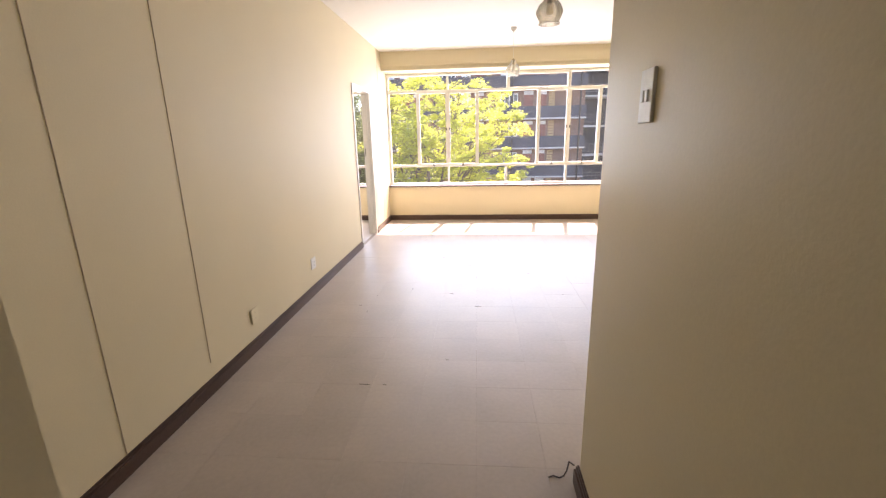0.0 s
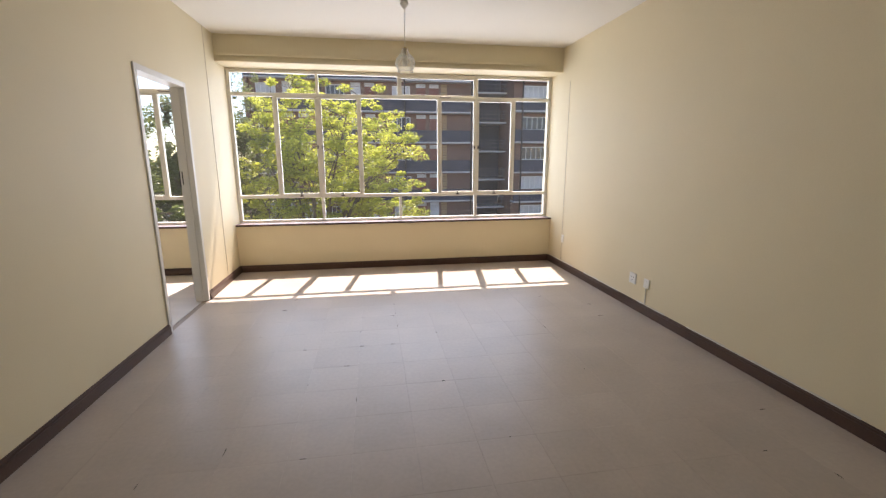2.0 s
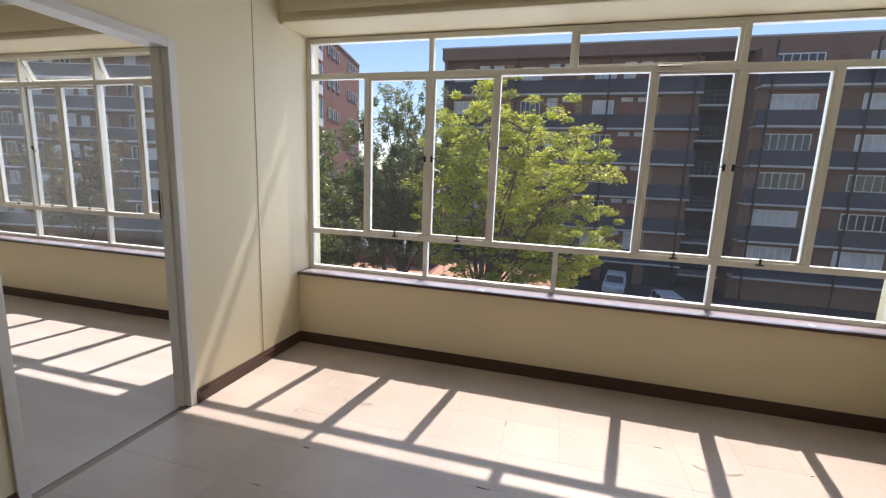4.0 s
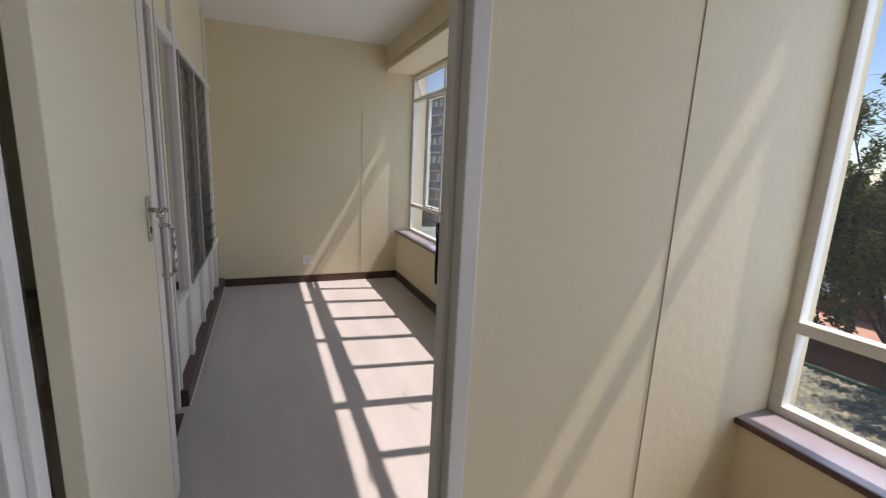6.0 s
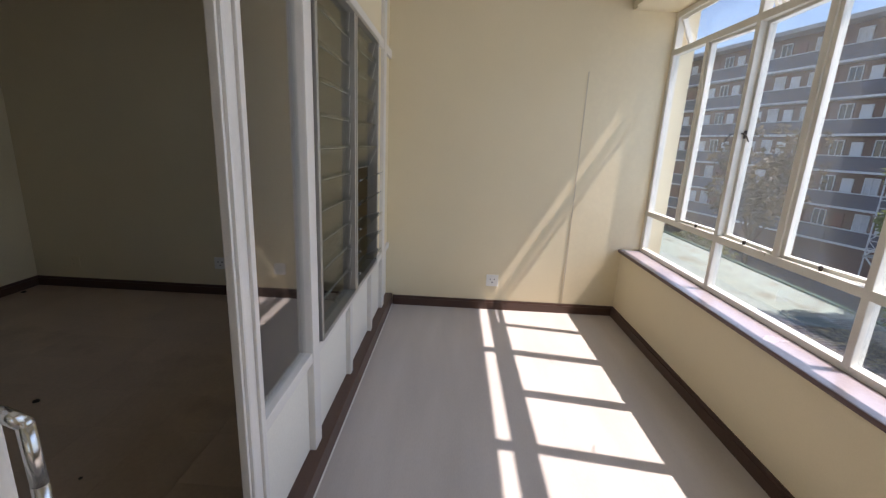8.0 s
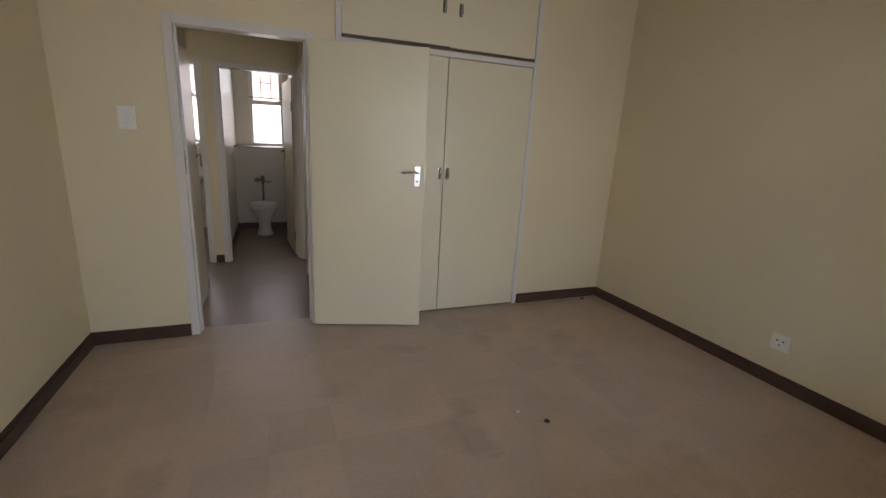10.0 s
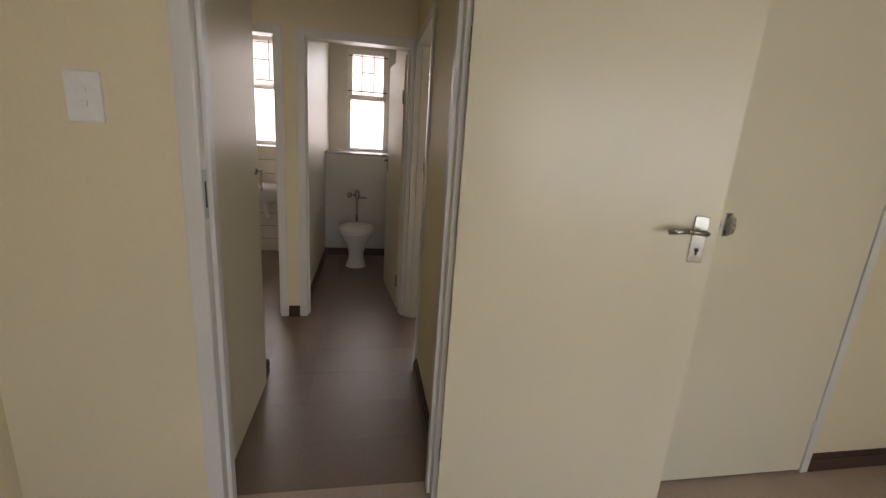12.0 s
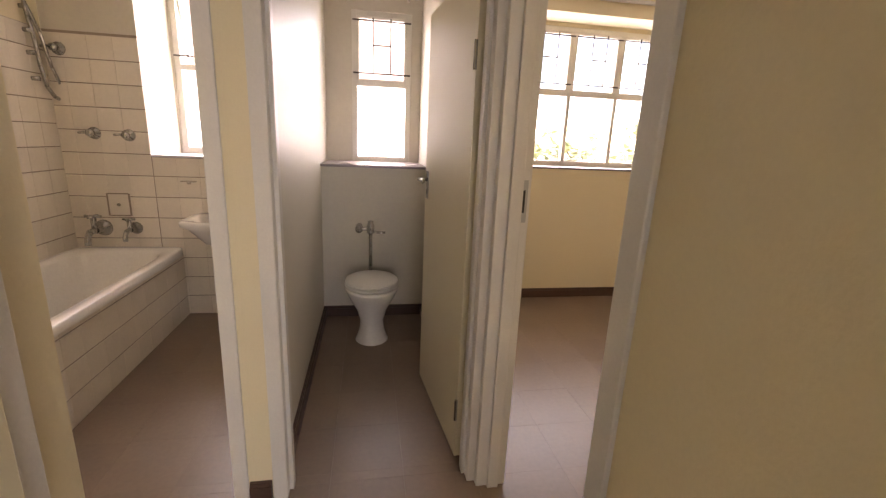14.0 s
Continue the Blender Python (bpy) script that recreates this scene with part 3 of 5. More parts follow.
LZ0, LT1, LT2, LZ1 = 0.61, 0.925, 2.15, 2.415
steel_window("window_1", "long white steel window, twelve panes, over the living room sill", 0, [0.02, 4.04],
             [(LZ0, LT1, [1.035, 2.025, 3.04], {}),
              (LT1, LT2, [0.52, 1.035, 1.54, 2.54, 3.04, 3.55], {1: ("l", 0), 2: ("r", 0), 4: ("l", 0), 5: ("r", 0)}),
              (LT2, LZ1, [1.035, 2.03, 3.04], {2: ("t", 3)})], YGLASS)
steel_window("window_2", "long white steel window with open top lights in the sunroom", 0, [-4.225, -0.27],
             [(LZ0, LT1, [-3.257, -2.26, -1.275], {}),
              (LT1, LT2, [-3.745, -3.257, -2.755, -2.26, -1.77, -1.275, -0.785], {1: ("l", 4), 2: ("r", 4), 3: ("l", 6), 5: ("l", 0), 6: ("r", 0)}),
              (LT2, LZ1, [-3.257, -2.26, -1.275], {0: ("t", 24), 1: ("t", 24), 2: ("t", 20), 3: ("t", 3)})], YGLASS)
for nm, a, b in (("window_sill_living", 0.0, XE), ("window_sill_sunroom", XW, -0.1)):
    bm = box(B(), a, b, YIN - 0.012, YGLASS + 0.03, 0.585, 0.598)
    solid(nm, bm, M_SILL, "polished mauve window sill", "window sill")
    solid(nm + "_edge", box(B(), a, b, YIN - 0.026, YIN - 0.012, 0.577, 0.6, bevel=0.004), M_SILLDARK, "dark brown rounded sill nosing", "window sill")
# curtain rails on the beams
for a, b in ((0.04, XE - 0.06), (XW + 0.1, -0.2)):
    r = thing("curtain_rail", "painted double curtain rail on the beam over the window", "curtain rail")
    bm = B()
    box(bm, a, b, 7.612, 7.622, 2.50, 2.522, bevel=0.002)
    part("rail", bm, M_WALL, r)
    bm = B()
    box(bm, a, b, 7.628, 7.65, 2.44, 2.465, bevel=0.004)
    part("pelmet_lip", bm, M_WALL, r)
    n = 6
    for i in range(n):
        x = a + 0.15 + (b - a - 0.3) * i / (n - 1)
        part("bracket", box(B(), x - 0.01, x + 0.01, 7.618, 7.65, 2.505, 2.53, bevel=0.002), M_WALL, r)


def small_window(name, label, x0, x1, z0, z1, y, cols, lower_frost, open_angle=0):
    """South-side window: clear top light with a burglar grille, lower pane."""
    zt = z0 + (z1 - z0) * 0.535
    n = len(cols) + 1
    w = steel_window(name, label, 0, [x0 + 0.022, x1 - 0.022], [(z0 + 0.02, zt, list(cols), {}), (zt, z1 - 0.02, list(cols), {i: ("t", open_angle) for i in range(n)})], y, glass_mat=M_GLASSC, lower_mat=M_FROST if lower_frost else M_GLASSC)
    edges = [x0, *cols, x1]
    for p, q in zip(edges, edges[1:]):
        bm = B()
        a, b, h = p + 0.03, q - 0.03, z1 - zt
        u = (b - a) / 3
        for x in (a + u, a + 2 * u):
            rod(bm, (x, y + 0.06, zt + h * 0.14), (x, y + 0.06, z1 - h * 0.1), 0.0065, seg=6)
        for z in (zt + h * 0.14, z1 - h * 0.14):
            rod(bm, (a - 0.02, y + 0.06, z), (b + 0.02, y + 0.06, z), 0.0065, seg=6)
        rod(bm, (a + u, y + 0.06, zt + h * 0.53), (a + 2 * u, y + 0.06, zt + h * 0.53), 0.0065, seg=6)
        part("burglar_bars", bm, M_DARKMETAL, w, "thin dark burglar bars")
    return w


small_window("window_3", "narrow white steel toilet window with frosted lower pane", -1.452, -0.962, 1.2, 2.39, -1.63, [], True)
small_window("window_4", "white steel bathroom window with frosted pane, top light ajar", -0.31, 0.41, 1.22, 2.45, -1.70, [], True, -18)
small_window("window_5", "wide white steel window in the back room", -4.05, -1.95, 1.22, 2.43, -1.70, [-3.86, -3.40, -2.93, -2.46], False)
for nm, a, b, y, z in (("toilet", -1.5, -0.8, -1.49, 2.47), ("back room", -4.2, -1.75, -1.33, 2.56)):
    r = thing("curtain_rail", "white curtain rail over the " + nm + " window", "curtain rail")
    part("rail", box(B(), a, b, y - 0.008, y + 0.008, z, z + 0.03, bevel=0.003), M_TRIM, r)
    for x in (a + 0.08, (a + b) / 2, b - 0.08):
        part("bracket", box(B(), x - 0.01, x + 0.01, y - (0.1 if nm == "toilet" else 0.03), y - 0.006, z + 0.005, z + 0.025), M_TRIM, r)
solid("toilet_ledge", box(B(), -1.535, -0.75, -1.595, -1.015, 1.18, 1.2, bevel=0.003), M_SILL, "dark polished ledge under the toilet window", "window sill")
solid("back_room_sill", box(B(), -4.1, -1.9, -1.66, -1.345, 1.2, 1.215, bevel=0.003), M_SILLDARK, "dark sill under the back room window", "window sill")
solid("bath_sill", box(B(), -0.34, 0.425, -1.66, -1.146, 1.2, 1.212), surface("pale_sill_tile", (0.55, 0.55, 0.62), 0.2), "tiled bathroom window sill", "window sill")

# ---------- glazed partition between sunroom and bedroom ----------
PY = 5.81
M_PANEL = surface("pale_kick_panel", (0.74, 0.72, 0.64), 0.35, vary=0.04, scale=3, fine=120, bump=0.08)
gp = thing("glazed_partition", "white timber partition with fixed pane, two banks of glass louvres and kick panels", "partition", kind="structure")
bm = B()
box(bm, -1.757, -1.704, PY - 0.015, PY + 0.026, 0.0, CEIL, bevel=0.008)
box(bm, -1.705, -1.694, PY - 0.008, PY + 0.016, 0.0, CEIL, bevel=0.003)
part("post", bm, M_TRIM, gp)
part("bead", box(B(), -1.782, -1.756, PY - 0.012, PY + 0.034, 0.0, CEIL, bevel=0.003), M_TRIM, gp)
for x, hw in ((-2.272, 0.042), (-3.93, 0.05)):
    part("post", box(B(), x - hw, x + hw, PY - 0.012, PY + 0.032, 0.0, CEIL, bevel=0.005), M_TRIM, gp)
part("rail", box(B(), XW, -1.779, PY - 0.035, PY + 0.028, 0.515, 0.56, bevel=0.004), M_TRIM, gp)
part("head_rail", box(B(), XW, -1.779, PY - 0.035, PY + 0.028, 2.03, 2.09, bevel=0.004), M_TRIM, gp)
part("kick_panel", box(B(), XW, -1.779, PY - 0.02, PY + 0.004, 0.09, 0.52), M_PANEL, gp)
for x in (-2.885, -3.47):
    part("batten", box(B(), x - 0.028, x + 0.028, PY + 0.002, PY + 0.03, 0.09, 0.517, bevel=0.003), M_TRIM, gp)
part("upper_panel", box(B(), XW, -1.779, PY - 0.02, PY + 0.006, 2.085, CEIL), M_WALL, gp)
part("plinth", box(B(), XW, -1.735, PY - 0.03, PY + 0.066, 0.0, 0.1, bevel=0.008), M_SKIRT, gp, "dark brown skirting along the kick panels")
ob = part("pane", box(B(), -2.24, -1.77, PY - 0.004, PY + 0.002, 0.54, 2.035), M_PANE, gp, "clear fixed glass pane")
ob.visible_shadow = False
L0, L1, LM = -2.345, -3.61, -2.975
part("side_panel", box(B(), XW, L1 - 0.01, PY - 0.02, PY + 0.006, 0.555, 2.035), M_WALL, gp)
bm = B()
for x in (L0, LM - 0.02, LM + 0.02, L1):
    box(bm, x - 0.013, x + 0.013, PY - 0.03, PY + 0.04, 0.562, 2.03, bevel=0.003)
for z in (0.572, 2.02):
    box(bm, L1, L0, PY - 0.03, PY + 0.042, z - 0.012, z + 0.012, bevel=0.003)
part("louvre_frame", bm, M_ALU, gp, "grey aluminium louvre frame")
nb = 11
M_EDGE = surface("ground_glass_edge", (0.42, 0.46, 0.43), 0.35, vary=0.05)
for bank, (a, b) in enumerate(((LM + 0.035, L0 - 0.015), (L1 + 0.015, LM - 0.035))):
    for i in range(nb):
        z = 0.64 + i * 0.1335
        tilt = (3 if i > 5 else 5) if bank == 0 else (14 if i > 5 else 24 if i > 4 else 62 + 5 * (i % 3))
        blade = part("louvre_blade", box(B(), a, b, -0.0025, 0.0025, -0.074, 0.074), M_GLASS2, gp)
        blade.matrix_world = pose(0, PY + 0.008, z, -tilt, 0, 0)
        blade.visible_shadow = False
        for e in (-0.0748,):
            ge = part("ground_edge", box(B(), a, b, -0.0026, 0.0026, e - 0.0008, e + 0.0008), M_EDGE, gp, "pale ground glass edge")
            ge.matrix_world = pose(0, PY + 0.008, z, -tilt, 0, 0)
        for x in (a, b):
            cl = part("clip", box(B(), x - 0.007, x + 0.007, -0.006, 0.006, -0.05, 0.05, bevel=0.001), M_ALU, gp)
            cl.matrix_world = pose(0, PY + 0.008, z, -tilt, 0, 0)
# glazed leaf beside the opening
GY = PY + 0.037
PULL_X = -1.0
gd = thing("glazed_door", "white glazed door standing beside the bedroom opening, with chrome pull", "door", kind="structure")
bm = B()
for a, b, front in ((-1.022, -0.93, 5.94), (-0.2, -0.105, GY + 0.022)):
    box(bm, a, b, GY - 0.02, front, 0.02, 2.06, bevel=0.006)
for z0, z1 in ((0.02, 0.2), (0.93, 1.03), (1.96, 2.06)):
    box(bm, -0.931, -0.199, GY - 0.019, GY + 0.021, z0, z1, bevel=0.004)
part("frame", bm, M_TRIM, gd, "white painted timber stiles and rails")
for z0, z1 in ((0.2, 0.93), (1.03, 1.96)):
    ob = part("pane", box(B(), -0.932, -0.198, GY - 0.002, GY + 0.002, z0, z1), M_GLASS2, gd)
    ob.visible_shadow = False
bm = B()
tube(bm, [(PULL_X, 5.938, 0.96), (PULL_X, 5.965, 0.955), (PULL_X - 0.004, 5.982, 0.967), (PULL_X - 0.004, 5.984, 1.068), (PULL_X - 0.004, 5.982, 1.137), (PULL_X, 5.965, 1.15), (PULL_X, 5.938, 1.147)], 0.0075, 10)
part("pull_handle", bm, M_CHROME, gd, "chrome U pull handle", smooth=True)
solid("partition_header", box(B(), -1.66, -0.1, PY - 0.03, PY + 0.025, 2.07, CEIL), M_WALL, "cream panel over the bedroom opening", "wall")
solid("partition_header_rail", box(B(), -1.66, -0.1, PY - 0.04, PY + 0.035, 2.065, 2.11, bevel=0.004), M_TRIM, "white head rail over the bedroom opening", "trim")
solid("threshold", box(B(), -1.66, -0.1, PY - 0.04, PY + 0.05, -0.004, 0.008, bevel=0.002), M_SKIRT, "dark brown threshold strip", "threshold")


# ---------- built-in cupboards ----------
CF = YS + 0.018
cb = thing("cupboard", "built-in cream wardrobe with two tall doors and chrome pulls", "cupboard")
part("body", box(B(), -3.26, -1.73, YS - 0.55, YS - 0.005, 0.0, 2.045), M_CARCASS, cb)


def pull(door_ob, x, z, y):
    bm = B()
    box(bm, x - 0.014, x + 0.014, y, y + 0.004, z - 0.045, z + 0.045, bevel=0.0015)
    tube(bm, [(x, y + 0.003, z + 0.034), (x, y + 0.026, z + 0.024), (x, y + 0.031, z), (x, y + 0.026, z - 0.024), (x, y + 0.004, z - 0.036)], 0.0085)
    part("handle", bm, M_CHROME, door_ob, "small chrome pull", smooth=True)


for a, b, hx in ((-2.522, -1.735, -2.492), (-3.262, -2.528, -2.558)):
    d = part("door", box(B(), a, b, YS - 0.004, CF, 0.015, 2.03, bevel=0.002), M_DOOR, cb)
    pull(d, hx, 1.175, CF)
for z in (0.25, 1.75):
    bm = B()
    box(bm, -3.285, -3.255, CF - 0.002, CF + 0.004, z - 0.035, z + 0.035, bevel=0.001)
    part("hinge", bm, M_TRIM, cb)
ub = thing("top_cupboard", "built-in cream top cupboard, one door standing slightly open", "cupboard")
part("body", box(B(), -3.26, -1.73, YS - 0.55, YS - 0.03, 2.085, 2.66), M_CARCASS, ub)
for a, b, hx, ang, hinge in ((-2.522, -1.735, -2.46, 2.5, -1.735), (-3.262, -2.53, -2.60, 0, -3.262)):
    d = part("door", box(B(), a - hinge, b - hinge, -0.006, CF - YS, 2.10, 2.655, bevel=0.002), M_DOOR, ub)
    pull(d, hx - hinge, 2.36, CF - YS)
    d.matrix_world = pose(hinge, YS, 0, 0, 0, -ang if hinge > -2 else ang)
solid("trim_cupboard_side", box(B(), -3.305, -3.264, YS, YS + 0.024, 0, CEIL, bevel=0.003), M_TRIM, "white cover strip beside the cupboards", "trim")
solid("trim_cupboard_rail", box(B(), -3.264, -1.72, YS - 0.02, YS + 0.022, 2.035, 2.075, bevel=0.003), M_TRIM, "white rail between wardrobe and top cupboard", "trim")
solid("trim_cupboard_near", box(B(), -1.733, -1.695, YS, YS + 0.022, 2.0, CEIL, bevel=0.003), M_TRIM, "white cover strip at the top cupboard", "trim")


# pale line of scraped paint where the sunroom floor meets the kick panels' skirting
solid("floor_edge_line", box(B(), XW + 0.02, -1.74, PY + 0.066, PY + 0.073, 0.0, 0.004), M_PLASTIC, "thin pale line along the foot of the dark skirting", "trim")

# ---------- switches and sockets ----------
def plate(name, label, category, m, w, h, detail, material=None):
    """A wall plate in its own axes: x across, z up, standing out along +y."""
    p = thing(name, label, category)
    p.matrix_world = m
    part("cover", box(B(), -w / 2, w / 2, 0, 0.009, -h / 2, h / 2, bevel=0.003), material or M_PLASTIC, p)
    detail(p)
    return p


def socket_face(p):
    for x, z in ((-0.018, 0.012), (0.018, 0.012), (0, -0.016)):
        bm = B()
        rod(bm, (x, 0.0085, z), (x, 0.0098, z), 0.0055, seg=10)
        part("pin_hole", bm, M_HOLE, p)
    part("rocker", box(B(), 0.018, 0.034, 0.008, 0.013, -0.034, -0.022, bevel=0.001), M_PLASTIC, p)


def switch_face(p):
    for x in (-0.012, 0.012):
        part("rocker", box(B(), x - 0.008, x + 0.008, 0.008, 0.014, -0.014, 0.014, bevel=0.002), M_PLASTIC, p)


def two_rockers(p):
    for z in (-0.018, 0.018):
        part("rocker", box(B(), -0.009, 0.009, 0.008, 0.013, z - 0.008, z + 0.008, bevel=0.002), M_PLASTIC, p)


def bare(p):
    for z in (-0.022, 0.022):
        bm = B()
        rod(bm, (0, 0.0085, z), (0, 0.0102, z), 0.003, seg=8)
        part("screw", bm, M_CHROME, p)


SOCK = "white square three-pin wall socket"
plate("wall_socket", SOCK + " on the panel wall", "socket", pose(0, 4.15, 0.288, 0, 0, -90), 0.105, 0.105, socket_face)
plate("blank_plate", "blank cover plate painted cream like the wall", "cover plate", pose(0, 3.044, 0.246, 0, 0, -84), 0.10, 0.10, bare, M_WALL)
plate("wall_socket", SOCK + " on the long living room wall", "socket", pose(XE, 5.848, 0.283, 0, 0, 90), 0.1, 0.1, socket_face)
ph = plate("telephone_socket", "small white telephone socket with a cable down to the skirting", "socket", pose(XE, 5.64, 0.285, 0, 0, 90), 0.075, 0.085, bare)
bm = B()
tube(bm, [(0.0, 0.006, -0.04), (0.0, 0.006, -0.19)], 0.006, 6)
part("cable", bm, M_PLASTIC, ph)
plate("small_switch", "small white wall switch beside the window", "switch", pose(XE, 7.40, 0.38, 0, 0, 90), 0.05, 0.1, bare)
plate("light_switch", "white double rocker light switch on the textured entry wall", "switch", pose(1.947, 1.56, 1.488, 0, 0, 90), 0.08, 0.125, switch_face)
plate("wall_socket", SOCK + " on the sunroom end wall", "socket", pose(XW, 6.75, 0.265, 0, 0, -90), 0.105, 0.105, socket_face)
plate("blank_plate", "cream painted blank cover plate low on the bedroom wall", "cover plate", pose(XW, 3.01, 0.235, 0, 0, -90), 0.12, 0.1, bare, M_WALL)
plate("wall_socket", SOCK + " on the bedroom side wall", "socket", pose(XW, 4.345, 0.29, 0, 0, -90), 0.105, 0.105, socket_face)
plate("light_switch", "white double light switch beside the bedroom door", "switch", pose(-0.449, YS, 1.464, 0, 0, 0), 0.09, 0.135, two_rockers)

# loose cable at the entry wall's end
bm = B()
tube(bm, [(1.926, 1.93, 0.09), (1.91, 1.955, 0.085), (1.905, 1.965, 0.03), (1.895, 1.965, 0.006), (1.875, 1.955, 0.004), (1.85, 1.965, 0.004), (1.83, 1.955, 0.004)], 0.0032, 6)
tagged(new("loose_cable", finish("loose_cable", bm, M_DARKMETAL)), "short dark cable end lying by the skirting", "cable")


# ---------- pendant lamps ----------
def pendant(at, drop):
    p = thing("pendant_lamp", "frilled clear glass pendant lamp on a white flex", "lamp", at, group="pendant lamps")
    part("rose", lathe(B(), [(0.0, 0.0), (0.034, -0.004), (0.04, -0.02), (0.02, -0.05), (0.008, -0.06), (0.0, -0.06)], 20), M_PLASTIC, p, "white ceiling rose", smooth=True)
    bm = B()
    rod(bm, (0, 0, -0.055), (0, 0, -drop), 0.0035, seg=6)
    part("flex", bm, M_PLASTIC, p)
    bm = lathe(B(), [(0.006, -drop + 0.02), (0.02, -drop + 0.01), (0.022, -drop - 0.05), (0.016, -drop - 0.055)], 16)
    part("lampholder", bm, surface("brass", (0.45, 0.33, 0.14), 0.35, metal=0.9), p, "brass lampholder", smooth=True)
    bm = lathe(B(), [(0.024, -drop), (0.03, -drop - 0.03), (0.072, -drop - 0.075), (0.088, -drop - 0.115), (0.075, -drop - 0.15), (0.062, -drop - 0.175), (0.07, -drop - 0.195)], 48, ripple=0.05, waves=9)
    sh = part("shade", bm, M_SHADE, p, "frilled clear glass shade", smooth=True)
    so = sh.modifiers.new("thickness", "SOLIDIFY")
    so.thickness = 0.003
    bm = lathe(B(), [(0.0, -drop - 0.14), (0.02, -drop - 0.135), (0.029, -drop - 0.11), (0.018, -drop - 0.07), (0.013, -drop - 0.05)], 16)
    part("bulb", bm, M_PLASTIC, p, "unlit white bulb", smooth=True)
    return p


a = pendant((1.99, 6.38, CEIL), 0.385)
copy_thing(a, Matrix.Translation((2.03, 3.75, CEIL)))


# ---------- toilet ----------
wc = thing("toilet", "white ceramic pedestal toilet with closed lid", "toilet", (-1.12, -0.585, 0))
bm = B()
prof = [(0.115, 0.0), (0.105, 0.02), (0.085, 0.09), (0.082, 0.15), (0.105, 0.23), (0.15, 0.31), (0.18, 0.375), (0.185, 0.395), (0.17, 0.40), (0.0, 0.40)]
rings = []
for r, z in prof:
    ring = []
    for i in range(28):
        t = 2 * math.pi * i / 28
        yy = math.sin(t) * r * (1.14 if math.sin(t) > 0 else 1.4)
        ring.append(bm.verts.new((math.cos(t) * r, yy - 0.02, z)))
    rings.append(ring)
for r0, r1 in zip(rings, rings[1:]):
    for i in range(28):
        bm.faces.new((r0[i], r0[(i + 1) % 28], r1[(i + 1) % 28], r1[i]))
part("bowl", bm, M_CERAM, wc, smooth=True)
part("seat", lathe(B(), [(0.0, 0.402), (0.176, 0.402), (0.187, 0.41), (0.184, 0.421), (0.0, 0.424)], 32, (0, -0.03, 0), squash=(1, 1.13)), M_PLASTIC, wc, "white plastic seat", smooth=True)
part("lid", lathe(B(), [(0.0, 0.426), (0.17, 0.426), (0.184, 0.433), (0.178, 0.445), (0.0, 0.452)], 32, (0, -0.03, 0), squash=(1, 1.13)), M_PLASTIC, wc, "white plastic lid", smooth=True)
bm = B()
rod(bm, (0, -0.26, 0.33), (0, -0.49, 0.33), 0.05)
part("spigot", bm, M_CERAM, wc, smooth=True)
fv = thing("flush_valve", "chrome flush valve and down pipe on the toilet wall", "flush valve", (-1.113, -0.945, 0.71))
bm = B()
rod(bm, (0, 0, 0.05), (0, 0, -0.28), 0.014, seg=14)
tube(bm, [(0, 0, -0.27), (0, 0.02, -0.33), (0, 0.1, -0.35)], 0.014, 12)
part("pipe", bm, M_CHROME, fv, smooth=True)
bm = lathe(B(), [(0.016, -0.02), (0.027, -0.01), (0.028, 0.05), (0.02, 0.065), (0.022, 0.08), (0.0, 0.085)], 18)
part("valve_body", bm, M_CHROME, fv, smooth=True)
bm = B()
rod(bm, (0, 0, 0.02), (0.10, 0, 0.02), 0.013, seg=12)
rod(bm, (0.085, -0.09, 0.022), (0.085, 0.03, 0.022), 0.028, seg=16)
part("inlet", bm, M_CHROME, fv, smooth=True)
bm = B()
tube(bm, [(-0.015, 0.0, -0.0), (-0.05, 0.01, -0.005), (-0.11, 0.015, -0.004)], 0.009, 10)
part("lever", bm, M_CHROME, fv, smooth=True)

# ---------- bathroom ----------
bt = thing("bathtub", "white enamelled bathtub behind a tiled front", "bathtub", (0, 0, 0))
bm = B()
X0, X1, Y0, Y1 = 0.25, 0.98, -1.135, 0.56
outer = [(X0, Y0), (X1, Y0), (X1, Y1), (X0, Y1)]


def oval(cx, cy, hx, hy, z, n=36, sq=4.0):
    pts = []
    for i in range(n):
        t = 2 * math.pi * i / n
        c, s_ = math.cos(t), math.sin(t)
        pts.append((cx + hx * math.copysign(abs(c) ** (2 / sq), c), cy + hy * math.copysign(abs(s_) ** (2 / sq), s_), z))
    return pts


cx, cy = (X0 + X1) / 2, (Y0 + Y1) / 2
shells = [oval(cx, cy, 0.364, 0.846, 0.495, sq=14), oval(cx, cy, 0.365, 0.847, 0.54, sq=14), oval(cx, cy, 0.355, 0.838, 0.546, sq=12), oval(cx, cy, 0.30, 0.76, 0.544, sq=6), oval(cx, cy, 0.285, 0.735, 0.525, sq=5), oval(cx, cy, 0.25, 0.65, 0.25, sq=4), oval(cx, cy, 0.20, 0.55, 0.12, sq=3.5), oval(cx, cy, 0.1, 0.3, 0.105, sq=3)]
rings = [[bm.verts.new(p) for p in s] for s in shells]
for r0, r1 in zip(rings, rings[1:]):
    for i in range(36):
        bm.faces.new((r0[i], r0[(i + 1) % 36], r1[(i + 1) % 36], r1[i]))
bm.faces.new(rings[-1])
part("tub", bm, M_CERAM, bt, smooth=True)
bm = lathe(B(), [(0.0, 0.0), (0.028, 0.0), (0.03, 0.006), (0.0, 0.008)], 16)
ov = part("overflow", bm, M_DARKMETAL, bt, "round overflow grille")
ov.matrix_world = pose(0.665, -1.045, 0.465, -68, 0, 0)
